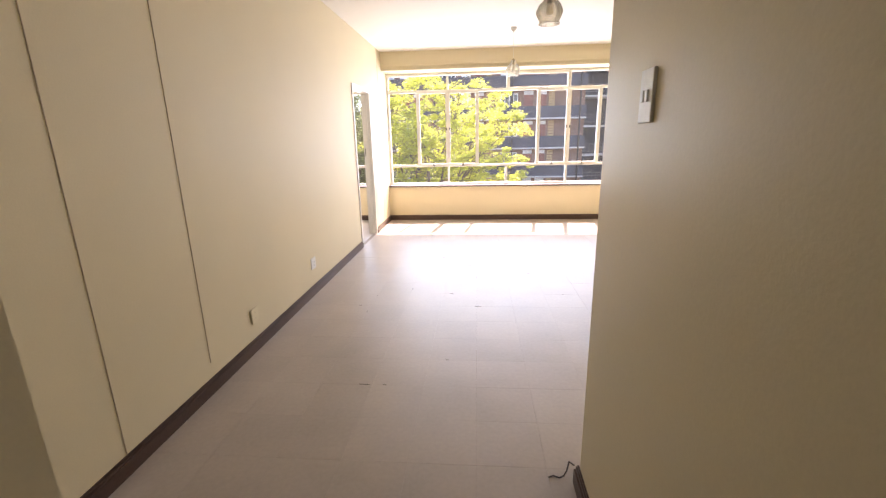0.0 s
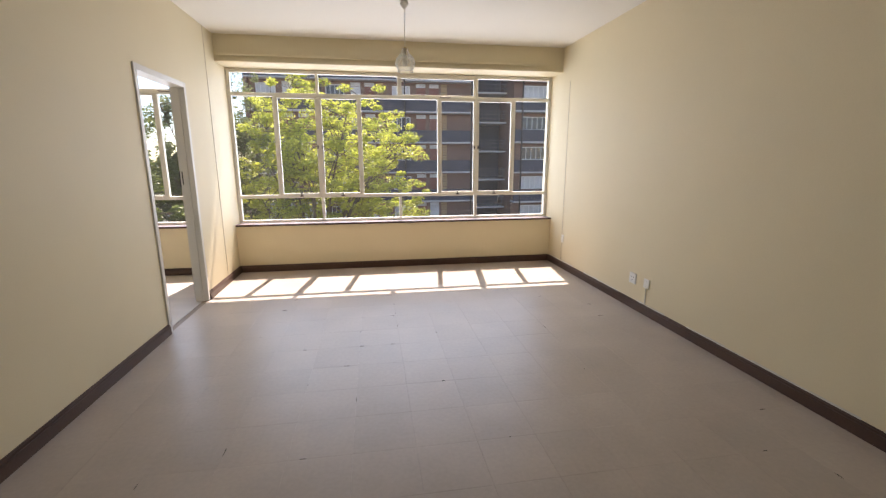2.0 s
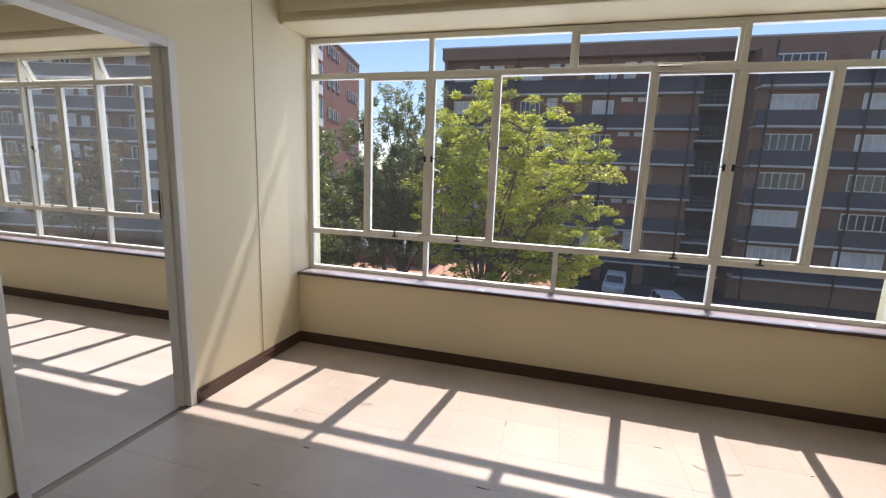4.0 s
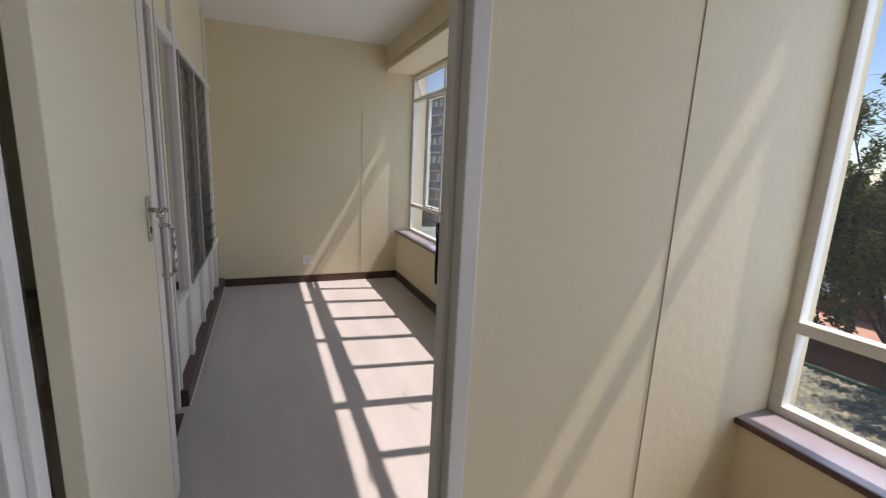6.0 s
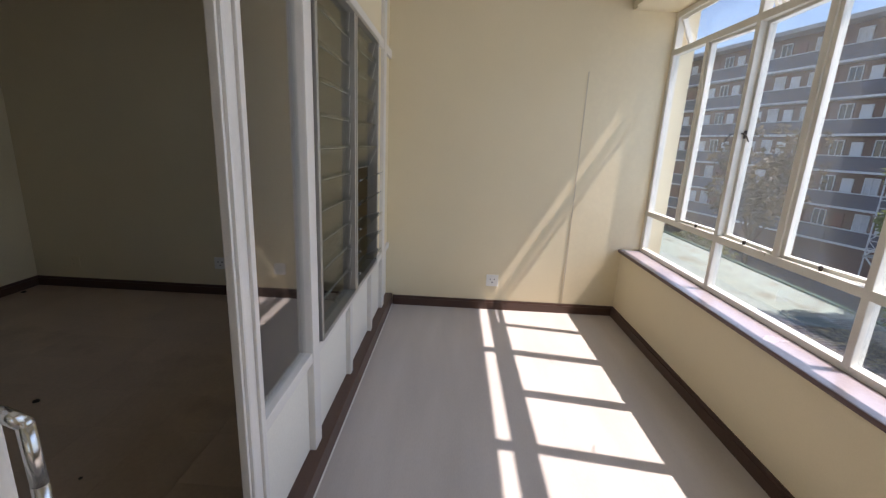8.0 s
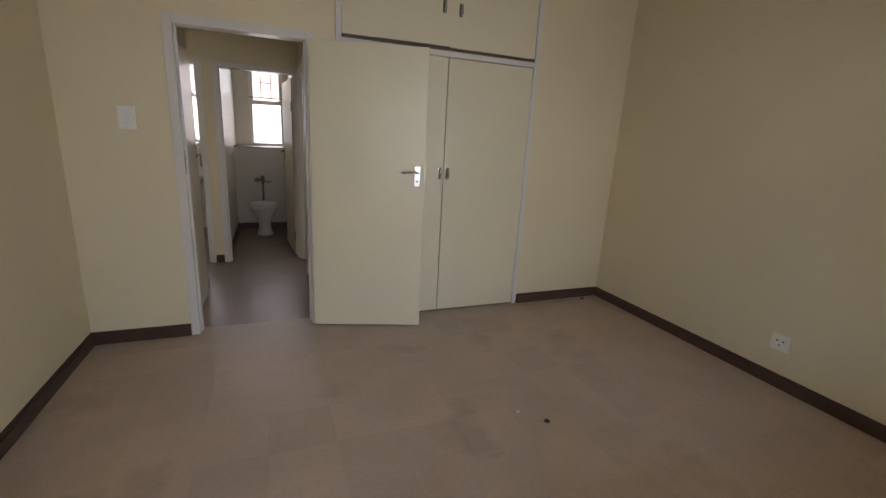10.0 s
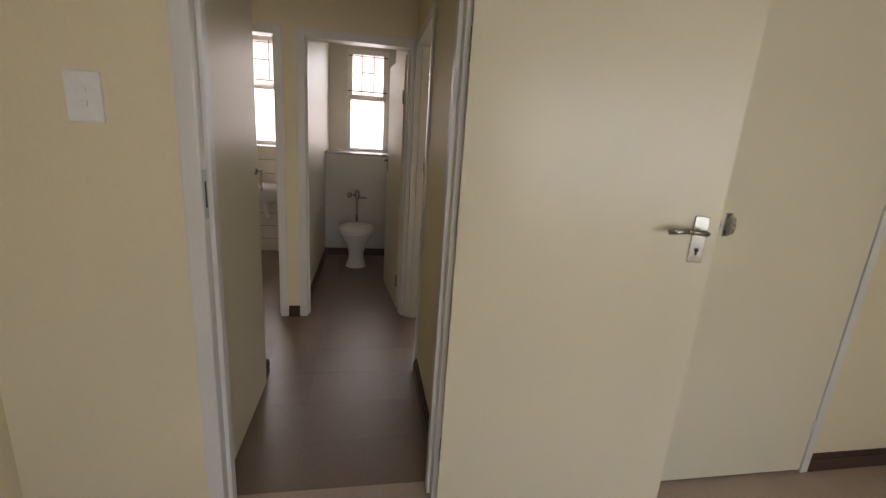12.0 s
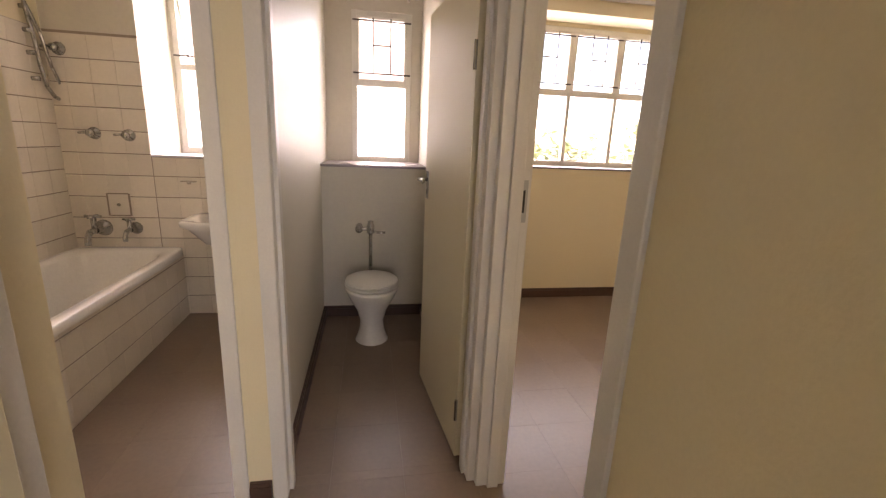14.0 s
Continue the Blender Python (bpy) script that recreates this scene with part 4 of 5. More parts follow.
solid("bath_front_wall", box(B(), 0.285, 0.345, -1.14, 0.56, 0, 0.495), M_GROUT, "grout bed of the tiled bath front", "wall", "structure")


def tap(x, z, label="chrome bath tap with cross head"):
    t = thing("bath_tap", label, "tap", (x, -1.138, z))
    bm = B()
    lathe(bm, [(0.0, 0), (0.035, 0), (0.03, 0.01), (0.014, 0.02), (0.014, 0.06)], 16)
    bmesh.ops.rotate(bm, verts=bm.verts, matrix=Matrix.Rotation(radians(-90), 3, "X"))
    part("flange", bm, M_CHROME, t, smooth=True)
    bm = B()
    tube(bm, [(0, 0.05, 0), (0, 0.10, 0.0), (0, 0.12, -0.02), (0, 0.122, -0.05)], 0.012, 10)
    part("spout", bm, M_CHROME, t, smooth=True)
    bm = B()
    rod(bm, (0, 0.065, 0.0), (0, 0.065, 0.055), 0.011)
    rod(bm, (-0.03, 0.065, 0.06), (0.03, 0.065, 0.06), 0.006)
    rod(bm, (0, 0.035, 0.06), (0, 0.095, 0.06), 0.006)
    part("cross_head", bm, M_CHROME, t, smooth=True)
    return t


t1 = tap(0.58, 0.685)
t1.scale = (1.3, 1.3, 1.3)
copy_thing(t1, Matrix.Translation((0.79, -1.138, 0.685)) @ Matrix.Scale(1.3, 4))


def knob(x, z, label, tilt=0):
    k = thing("shower_valve", label, "valve", (x, -1.138, z))
    bm = lathe(B(), [(0.0, 0), (0.042, 0), (0.04, 0.008), (0.02, 0.016), (0.018, 0.04), (0.026, 0.05), (0.022, 0.065), (0.0, 0.068)], 18)
    bmesh.ops.rotate(bm, verts=bm.verts, matrix=Matrix.Rotation(radians(-90), 3, "X"))
    part("body", bm, M_CHROME, k, smooth=True)
    bm = B()
    tube(bm, [(0, 0.055, 0), (0.03, 0.06, 0.004), (0.065, 0.06, 0.0)], 0.008)
    part("lever", bm, M_CHROME, k, smooth=True)
    return k


k1 = knob(0.547, 1.343, "chrome shower valve on the tiled wall")
copy_thing(k1, Matrix.Translation((0.762, -1.138, 1.348)))
copy_thing(k1, Matrix.Translation((0.897, -1.138, 1.876)))
so = thing("soap_recess", "square chrome-edged plate on the tiles over the taps", "plate", (0.668, -1.137, 0.855))
part("plate", box(B(), -0.065, 0.065, 0, 0.005, -0.075, 0.075, bevel=0.002), M_TILEW, so)
bm = B()
for a, b, c, d in ((-0.075, -0.065, -0.08, 0.08), (0.065, 0.075, -0.08, 0.08), (-0.065, 0.065, 0.075, 0.083), (-0.065, 0.065, -0.083, -0.075)):
    box(bm, a, b, 0, 0.006, c, d)
part("edge", bm, M_GROUT, so)
bm = B()
rod(bm, (0, 0.004, 0), (0, 0.012, 0), 0.012)
part("boss", bm, M_CHROME, so)
sp = thing("soap_shelf", "small chrome soap shelf on the tiles", "soap shelf", (0.188, -1.136, 1.034))
part("tray", box(B(), -0.05, 0.05, 0, 0.04, -0.004, 0.004, bevel=0.002), M_CHROME, sp)
part("bracket", box(B(), -0.01, 0.01, 0, 0.02, -0.02, -0.004, bevel=0.002), M_CHROME, sp)
# hand shower with hose on the east wall
hs = thing("hand_shower", "chrome shower hose hanging in loops from its bracket", "shower", (0.98, -0.98, 1.95))
bm = B()
tube(bm, [(-0.03, 0, 0.16), (-0.03, -0.01, 0.08), (-0.04, -0.02, -0.05), (-0.03, -0.05, -0.2), (-0.03, -0.08, -0.32), (-0.035, -0.13, -0.38), (-0.04, -0.2, -0.40), (-0.05, -0.235, -0.36)], 0.012, 10)
tube(bm, [(-0.03, 0.0, 0.16), (-0.05, -0.06, 0.0), (-0.05, -0.12, -0.2), (-0.06, -0.2, -0.36)], 0.010, 10)
part("hose", bm, M_CHROME, hs, smooth=True)
for z in (0.13, 0.0, -0.13, -0.28):
    part("bracket", rod(B(), (0, 0, z), (-0.04, -0.01, z), 0.014, seg=10), M_CHROME, hs, smooth=True)
bm = B()
rod(bm, (-0.05, -0.20, -0.37), (-0.05, -0.25, -0.44), 0.016, 0.012)
rod(bm, (-0.05, -0.235, -0.36), (-0.05, -0.25, -0.30), 0.014, 0.018)
part("handset", bm, M_CHROME, hs, smooth=True)
# basin
ba = thing("wash_basin", "white ceramic wash basin on the tiled wall", "basin", (-0.12, -1.135, 0.80))
bm = B()
shells = [oval(0, 0.19, 0.16, 0.12, -0.17, 32, 3), oval(0, 0.20, 0.24, 0.18, -0.06, 32, 4), oval(0, 0.205, 0.272, 0.203, -0.03, 32, 6), oval(0, 0.205, 0.275, 0.205, 0.0, 32, 6), oval(0, 0.205, 0.265, 0.195, 0.006, 32, 6), oval(0, 0.23, 0.20, 0.14, 0.0, 32, 3.5), oval(0, 0.23, 0.16, 0.11, -0.09, 32, 3), oval(0, 0.23, 0.05, 0.04, -0.12, 32, 2)]
rings = [[bm.verts.new(p) for p in s] for s in shells]
for r0, r1 in zip(rings, rings[1:]):
    for i in range(32):
        bm.faces.new((r0[i], r0[(i + 1) % 32], r1[(i + 1) % 32], r1[i]))
bm.faces.new(rings[0]); bm.faces.new(rings[-1])
part("bowl", bm, M_CERAM, ba, smooth=True)
bm = B()
tube(bm, [(0, 0.2, -0.16), (0, 0.2, -0.30), (0, 0.12, -0.36), (0, 0.0, -0.36)], 0.02, 12)
part("waste_pipe", bm, M_PLASTIC, ba, "white waste trap", smooth=True)
for sx in (-0.17, 0.17):
    part("bracket", tube(B(), [(sx, 0.0, -0.12), (sx, 0.06, -0.1), (sx, 0.2, -0.06)], 0.012, 8), M_CHROME, ba)
bt2 = thing("basin_tap", "chrome pillar tap on the basin", "tap", (0.0, -1.07, 0.806))
bm = lathe(B(), [(0.018, 0.0), (0.02, 0.01), (0.012, 0.02), (0.012, 0.06), (0.017, 0.065), (0.02, 0.085), (0.0, 0.09)], 14)
part("body", bm, M_CHROME, bt2, smooth=True)
bm = B()
tube(bm, [(0, 0, 0.045), (0, 0.05, 0.05), (0, 0.085, 0.035), (0, 0.088, 0.02)], 0.008)
part("spout", bm, M_CHROME, bt2, smooth=True)

# small debris on the bedroom floor
def crumb(name, label, x, y, r, mat, seed):
    bm = B()
    bmesh.ops.create_icosphere(bm, subdivisions=2, radius=r)
    rnd = random.Random(seed)
    for v in bm.verts:
        v.co *= rnd.uniform(0.7, 1.2)
        v.co.z = max(v.co.z * 0.45, -r * 0.3)
    ob = new(name, finish(name, bm, mat))
    ob.location = (x, y, r * 0.32)
    tagged(ob, label, "debris", "debris on the bedroom floor")


crumb("debris", "dark crumb of dirt on the bedroom floor", -2.576, 4.25, 0.017, M_DARKMETAL, 1)
crumb("debris", "pale paint chip on the bedroom floor", -2.47, 4.13, 0.010, M_PLASTIC, 2)
crumb("debris", "dark crumb of dirt on the bedroom floor", -4.02, 2.73, 0.02, M_DARKMETAL, 3)
crumb("debris", "small dark crumb on the bedroom floor", -2.1, 4.9, 0.008, M_DARKMETAL, 4)

# ---------- outside ----------
GZ = -6.9
M_BRICKB = surface("shaded_brown_brick", (0.23, 0.14, 0.105), 0.85, vary=0.1, scale=0.6, fine=9, bump=0.3, fine_vary=0.2, stretch=(1, 1, 3))
M_BRICKR = surface("red_face_brick", (0.27, 0.125, 0.10), 0.85, vary=0.08, scale=0.5, fine=9, bump=0.3, fine_vary=0.15, stretch=(1, 1, 3))
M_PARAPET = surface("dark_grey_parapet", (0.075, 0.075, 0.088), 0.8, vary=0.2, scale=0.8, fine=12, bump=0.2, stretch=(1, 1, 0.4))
M_CONC = surface("pale_concrete", (0.50, 0.49, 0.47), 0.8, vary=0.12, scale=0.8, fine=20)
M_WHITE = surface("white_outside_paint", (0.80, 0.80, 0.78), 0.5, vary=0.06)
M_WINDARK = surface("dark_pane", (0.05, 0.055, 0.065), 0.12, vary=0.3, scale=0.7, bump=0)
M_CURTAIN = surface("pane_with_curtain", (0.62, 0.62, 0.62), 0.5, vary=0.2, scale=1.1, bump=0)
M_DOORRED = surface("red_brown_door", (0.22, 0.075, 0.05), 0.5, vary=0.1)
M_LOUVB = surface("tan_ventilation_block", (0.46, 0.32, 0.17), 0.8, vary=0.1)
M_ASPH = surface("asphalt", (0.06, 0.06, 0.065), 0.9, vary=0.2, scale=0.3, fine=30, bump=0.3, stain=((0.12, 0.11, 0.10), 0.2, 0.55, 0.6))
M_ROOFG = surface("weathered_green_roof", (0.25, 0.31, 0.265), 0.6, vary=0.15, scale=0.5, fine=14, bump=0.1, stain=((0.15, 0.14, 0.10), 1.1, 0.52, 0.7))
M_LITTER = surface("leaf_strewn_roof", (0.17, 0.165, 0.125), 0.8, vary=0.35, scale=1.6, fine=11, bump=0.3, fine_vary=0.55, stain=((0.42, 0.37, 0.19), 5.0, 0.5, 0.66))
M_ROOFR = surface("salmon_roof", (0.52, 0.28, 0.19), 0.8, vary=0.12, scale=0.8, fine=14, stain=((0.30, 0.20, 0.15), 0.7, 0.6, 0.5))
M_BARK = surface("grey_brown_bark", (0.16, 0.12, 0.09), 0.9, vary=0.2, scale=2, fine=25, bump=0.5, stretch=(3, 3, 0.6))
M_LEAFY = foliage("fresh_leaves", (0.13, 0.18, 0.03), (0.66, 0.66, 0.10), 0.62)
M_LEAFD = foliage("dark_leaves", (0.05, 0.075, 0.022), (0.23, 0.27, 0.07), 0.5)
M_LEAFM = foliage("mid_leaves", (0.10, 0.125, 0.05), (0.26, 0.29, 0.11), 0.5)
M_LEAFP = foliage("pale_leaves", (0.17, 0.19, 0.09), (0.34, 0.36, 0.18), 0.4)
M_LEAFB = foliage("dry_leaves", (0.10, 0.08, 0.05), (0.24, 0.18, 0.08), 0.4)
M_GRASS = surface("dry_grass", (0.12, 0.13, 0.05), 0.95, vary=0.3, scale=0.6, fine=20, bump=0.5)

bm = B()
box(bm, -1500, 1500, -1500, 1500, GZ - 0.3, GZ)
solid("ground", bm, M_ASPH, "dark asphalt yard and ground between the blocks", "ground")


def corrugated(bm, x0, x1, y0, y1, z0, z1, pitch=0.17, amp=0.02):
    """Sheet with ribs running along y, sloping from z0 at y0 to z1 at y1."""
    n = int((x1 - x0) / pitch * 4)
    prev = None
    for i in range(n + 1):
        x = x0 + (x1 - x0) * i / n
        dz = amp * math.sin(2 * math.pi * i / 4 + 0.6)
        a = bm.verts.new((x, y0, z0 + dz))
        b = bm.verts.new((x, y1, z1 + dz))
        if prev:
            bm.faces.new((prev[0], a, b, prev[1]))
        prev = (a, b)
    return bm


cp = thing("carport", "long carport with a weathered pale green corrugated roof below the windows", "carport")
part("roof", corrugated(B(), -30, -12.4, 9.6, 19.3, -3.05, -3.3), M_ROOFG, cp)
part("roof", corrugated(B(), -12.4, 3.6, 9.6, 19.3, -3.05, -3.3), M_LITTER, cp, "grey corrugated roof strewn with leaf litter")
part("gutter", box(B(), -30, 3.65, 19.28, 19.45, -3.45, -3.22, bevel=0.02), surface("green_gutter", (0.06, 0.12, 0.08), 0.5), cp, "dark green gutter")
for x in (-26, -20, -14, -8, -2, 3.4):
    bm = B()
    rod(bm, (x, 19.1, GZ), (x, 19.1, -3.35), 0.06)
    part("post", bm, M_DARKMETAL, cp)
    bm = B()
    rod(bm, (x, 10.0, GZ), (x, 10.0, -3.1), 0.06)
    part("post", bm, M_DARKMETAL, cp)

bs = thing("brick_outbuilding", "low face-brick outbuilding with salmon corrugated roof and a walled salmon terrace", "outbuilding")
bm = B()
box(bm, -12.3, 2.2, 26.7, 26.95, GZ, -4.72)
box(bm, 1.95, 2.2, 26.95, 33.4, GZ, -4.45)
box(bm, -12.3, -12.05, 26.95, 33.4, GZ, -4.72)
box(bm, -12.05, 1.95, 33.15, 33.4, GZ, -4.3)
box(bm, -5.6, -5.35, 26.95, 33.15, GZ, -4.5)
part("wall", bm, M_BRICKR, bs)
part("roof", corrugated(B(), -5.3, 1.93, 26.8, 33.1, -4.62, -4.32, 0.25, 0.03), M_ROOFR, bs)
part("terrace", box(B(), -12.03, -5.62, 26.97, 33.13, -5.3, -5.1), M_ROOFR, bs, "salmon paved terrace behind the low wall")
for a, b, c, d, z in ((-12.35, 2.25, 26.66, 26.99, -4.72), (-12.35, -12.0, 27.0, 33.4, -4.72), (1.9, 2.25, 27.0, 33.4, -4.45)):
    part("coping", box(B(), a, b, c, d, z, z + 0.07, bevel=0.015), M_ROOFR, bs, "pale salmon coping")
b2 = thing("brick_shed", "lower face-brick shed with salmon corrugated roof", "outbuilding")
part("wall", box(B(), 2.9, 8.5, 21.8, 24.6, GZ, -5.75), M_BRICKR, b2)
part("roof", corrugated(B(), 2.8, 8.8, 21.6, 24.9, -5.7, -5.45, 0.25, 0.03), M_ROOFR, b2)


def far_window(parent, x0, x1, z0, z1, y, bars, pane_mat, out=-1):
    """A far window in a wall facing -y: recessed pane, white frame."""
    w = part("window", box(B(), x0, x1, y - 0.02, y + 0.02, z0, z1), pane_mat, parent)
    bm = B()
    f = 0.07
    for a, b, c, d in ((x0, x1, z0, z0 + f), (x0, x1, z1 - f, z1), (x0, x0 + f, z0 + f, z1 - f), (x1 - f, x1, z0 + f, z1 - f)):
        box(bm, a, b, y - 0.07, y - 0.01, c, d)
    for i in range(1, bars + 1):
        x = x0 + (x1 - x0) * i / (bars + 1)
        box(bm, x - 0.025, x + 0.025, y - 0.06, y - 0.01, z0 + f, z1 - f)
    part("window_frame", bm, M_WHITE, w)


# opposite block: open galleries with dark parapets, doors, windows and tan vent panels
ob_ = thing("apartment_block", "brown brick gallery block with dark grey parapets and white window frames", "building")
FY, PITCH, SLAB0 = 42.0, 2.65, 5.62
slabs = [SLAB0 + PITCH * k for k in range(-4, 2)]      # floor levels of the galleries
XL, XR = -8.6, 11.4
ROOF = 11.9
part("wall", box(B(), XL, XR, FY + 0.7, FY + 12, GZ, ROOF), M_BRICKB, ob_)
part("roof_edge", box(B(), XL - 0.2, 34, FY - 0.15, FY + 12.2, ROOF - 0.9, ROOF, bevel=0.03), M_BRICKB, ob_, "brown brick roof parapet")
part("coping", box(B(), XL - 0.25, 34, FY - 0.2, FY + 0.15, ROOF, ROOF + 0.12), M_CONC, ob_)
part("end_wall", box(B(), XL - 0.02, XL + 0.25, FY, FY + 1.3, GZ, ROOF - 0.9), M_BRICKB, ob_)
rnd = random.Random(5)
for k, z in enumerate(slabs):
    part("slab", box(B(), XL, XR, FY - 0.12, FY + 1.35, z - 0.14, z, bevel=0.01), M_CONC, ob_, "pale concrete floor slab edge")
    part("parapet", box(B(), XL, XR, FY - 0.06, FY + 0.08, z, z + 1.02), M_PARAPET, ob_, "dark grey gallery parapet")
    x = XL + 0.6
    while x < XR - 5.2:
        far_window(ob_, x + 0.2, x + 1.8, z + 1.0, z + 2.2, FY + 0.69, 3, M_CURTAIN if rnd.random() < 0.55 else M_WINDARK)
        for dx in (2.35, 3.55):
            d = part("door", box(B(), x + dx, x + dx + 0.85, FY + 0.64, FY + 0.7, z, z + 2.05), M_DOORRED if rnd.random() < 0.75 else M_CURTAIN, ob_, "red-brown flat door")
            part("fanlight", box(B(), x + dx, x + dx + 0.85, FY + 0.63, FY + 0.69, z + 2.08, z + 2.4), M_CURTAIN, d)
        bm = B()
        for i in range(9):
            box(bm, x + 4.62, x + 5.15, FY + 0.58, FY + 0.7, z + 0.3 + i * 0.24, z + 0.47 + i * 0.24)
        part("vent_panel", bm, M_LOUVB, ob_, "tan slotted ventilation panel")
        x += 5.75
for x in (-2.4, 4.75, 10.8):
    bm = B()
    rod(bm, (x, FY - 0.2, GZ), (x, FY - 0.2, ROOF - 0.9), 0.07, seg=8)
    part("down_pipe", bm, M_DARKMETAL, ob_, "dark down pipe")
# stair recess and right wing of the block
# the recess's shade is put into the dark greys of its wall and rails
M_STAIR = surface("dark_grey_rail", (0.17, 0.17, 0.175), 0.8, vary=0.15)
part("stair_wall", box(B(), XR, 14.4, FY + 3.2, FY + 12, GZ, ROOF), M_PARAPET, ob_, "recessed stair wall, dark grey for the recess's shade")
for k, z in enumerate(slabs):
    part("stair_landing", box(B(), XR, 14.4, FY + 0.8, FY + 3.2, z - 0.9, z - 0.75), M_CONC, ob_)
    bm = B()
    for zz in (z - 0.45, z - 0.1, z + 0.2):
        box(bm, XR, 14.4, FY + 0.8, FY + 0.85, zz, zz + 0.05)
    for i in range(7):
        box(bm, XR + 0.2 + i * 0.42, XR + 0.24 + i * 0.42, FY + 0.8, FY + 0.85, z - 0.75, z + 0.25)
    part("stair_rail", bm, M_STAIR, ob_)
part("wing_wall", box(B(), 14.4, 34, FY - 1.2, FY + 12, GZ, ROOF - 0.9), M_BRICKB, ob_)
for k, z in enumerate(slabs):
    part("slab", box(B(), 14.3, 34, FY - 2.3, FY - 1.15, z - 0.14, z, bevel=0.01), M_CONC, ob_)
    part("parapet", box(B(), 14.3, 34, FY - 2.25, FY - 2.1, z, z + 1.02), M_PARAPET, ob_)
    for x in (15.2, 20.6, 26.0):
        far_window(ob_, x, x + 2.9, z + 1.05, z + 2.2, FY - 1.21, 5, M_CURTAIN if rnd.random() < 0.6 else M_WINDARK)
        part("door", box(B(), x + 3.5, x + 4.35, FY - 1.26, FY - 1.2, z, z + 2.05), M_DOORRED, ob_)
for x in (14.5, 20.0, 25.4):
    bm = B()
    rod(bm, (x + 0.35, FY - 2.4, GZ), (x + 0.35, FY - 2.4, ROOF - 0.9), 0.07, seg=8)
    part("down_pipe", bm, M_DARKMETAL, ob_)
# garage doors at the foot
for i in range(6):
    x = XL + 1.0 + i * 3.3
    part("garage_door", box(B(), x, x + 2.5, FY + 0.64, FY + 0.7, GZ, GZ + 2.0), M_WINDARK, ob_)


# long brick hostel and its tower
U = Vector((0.978, 0.208, 0)).normalized()
V = Vector((-0.208, 0.978, 0)).normalized()


def placed(origin):
    return Matrix.Translation(origin) @ Matrix(((U.x, V.x, 0, 0), (U.y, V.y, 0, 0), (0, 0, 1, 0), (0, 0, 0, 1)))


lb = thing("hostel_block", "long red-brown brick block with blue-grey gallery bands and small white windows", "building", (-23.7, 37.0, 0))
lb.matrix_world = placed((-23.7, 37.0, 0))
LEN, LROOF = 46.0, 11.6
M_BRICKD = surface("dark_red_brown_brick", (0.20, 0.115, 0.09), 0.85, vary=0.1, scale=0.6, fine=9, bump=0.3, fine_vary=0.2, stretch=(1, 1, 3))
part("wall", box(B(), -LEN, 0, 0.7, 12, GZ, LROOF), M_BRICKD, lb)
part("roof_edge", box(B(), -LEN - 0.4, 0, -0.6, 12.3, LROOF - 0.35, LROOF, bevel=0.03), M_CONC, lb, "pale flat roof edge")
M_BAND = surface("blue_grey_band", (0.12, 0.12, 0.15), 0.8, vary=0.15)
lev = [LROOF - 0.35 - 2.62 * k for k in range(1, 7)]
for z in lev:
    part("slab", box(B(), -LEN, 0, -0.1, 1.15, z - 0.16, z, bevel=0.01), M_WHITE, lb)
    part("hand_rail", box(B(), -LEN, 0, -0.1, 0.1, z + 1.0, z + 1.07, bevel=0.01), M_WHITE, lb)
    part("parapet", box(B(), -LEN, 0, -0.05, 0.08, z, z + 1.0), M_BAND, lb)
    for i in range(15):
        x = -LEN + 1.0 + i * 3.0
        far_window(lb, x, x + 1.0, z + 0.95, z + 2.2, 0.69, 1, M_CURTAIN if rnd.random() < 0.5 else M_WINDARK)
        part("door", box(B(), x + 1.5, x + 2.3, 0.64, 0.7, z, z + 2.05), M_DOORRED if rnd.random() < 0.5 else M_WHITE, lb)
# outside steel stair
es = thing("escape_stair", "pale steel fire escape stair on the hostel gallery", "stair", (0, 0, 0))
es.matrix_world = placed((-22.04, 37.35, 0))
for x in (-7.2, -4.6):
    for y in (-2.6, -0.3):
        bm = B()
        rod(bm, (x, y, GZ), (x, y, LROOF - 1.2), 0.05, seg=6)
        part("post", bm, M_WHITE, es)
for k, z in enumerate(lev):
    part("landing", box(B(), -7.3, -4.5, -2.7, -0.1, z - 0.08, z), M_CONC, es)
    bm = B()
    a, b = ((-7.2, -4.6) if k % 2 else (-4.6, -7.2))
    tube(bm, [(a, -2.6, z), (b, -2.6, z - 2.6)], 0.06, 6)
    tube(bm, [(a, -2.6, z + 1.0), (b, -2.6, z - 1.6)], 0.03, 6)
    rod(bm, (-7.2, -2.6, z + 1.0), (-4.6, -2.6, z + 1.0), 0.03, seg=6)
    rod(bm, (-7.2, -2.6, z + 0.5), (-4.6, -2.6, z + 0.5), 0.025, seg=6)
    part("flight", bm, M_WHITE, es)

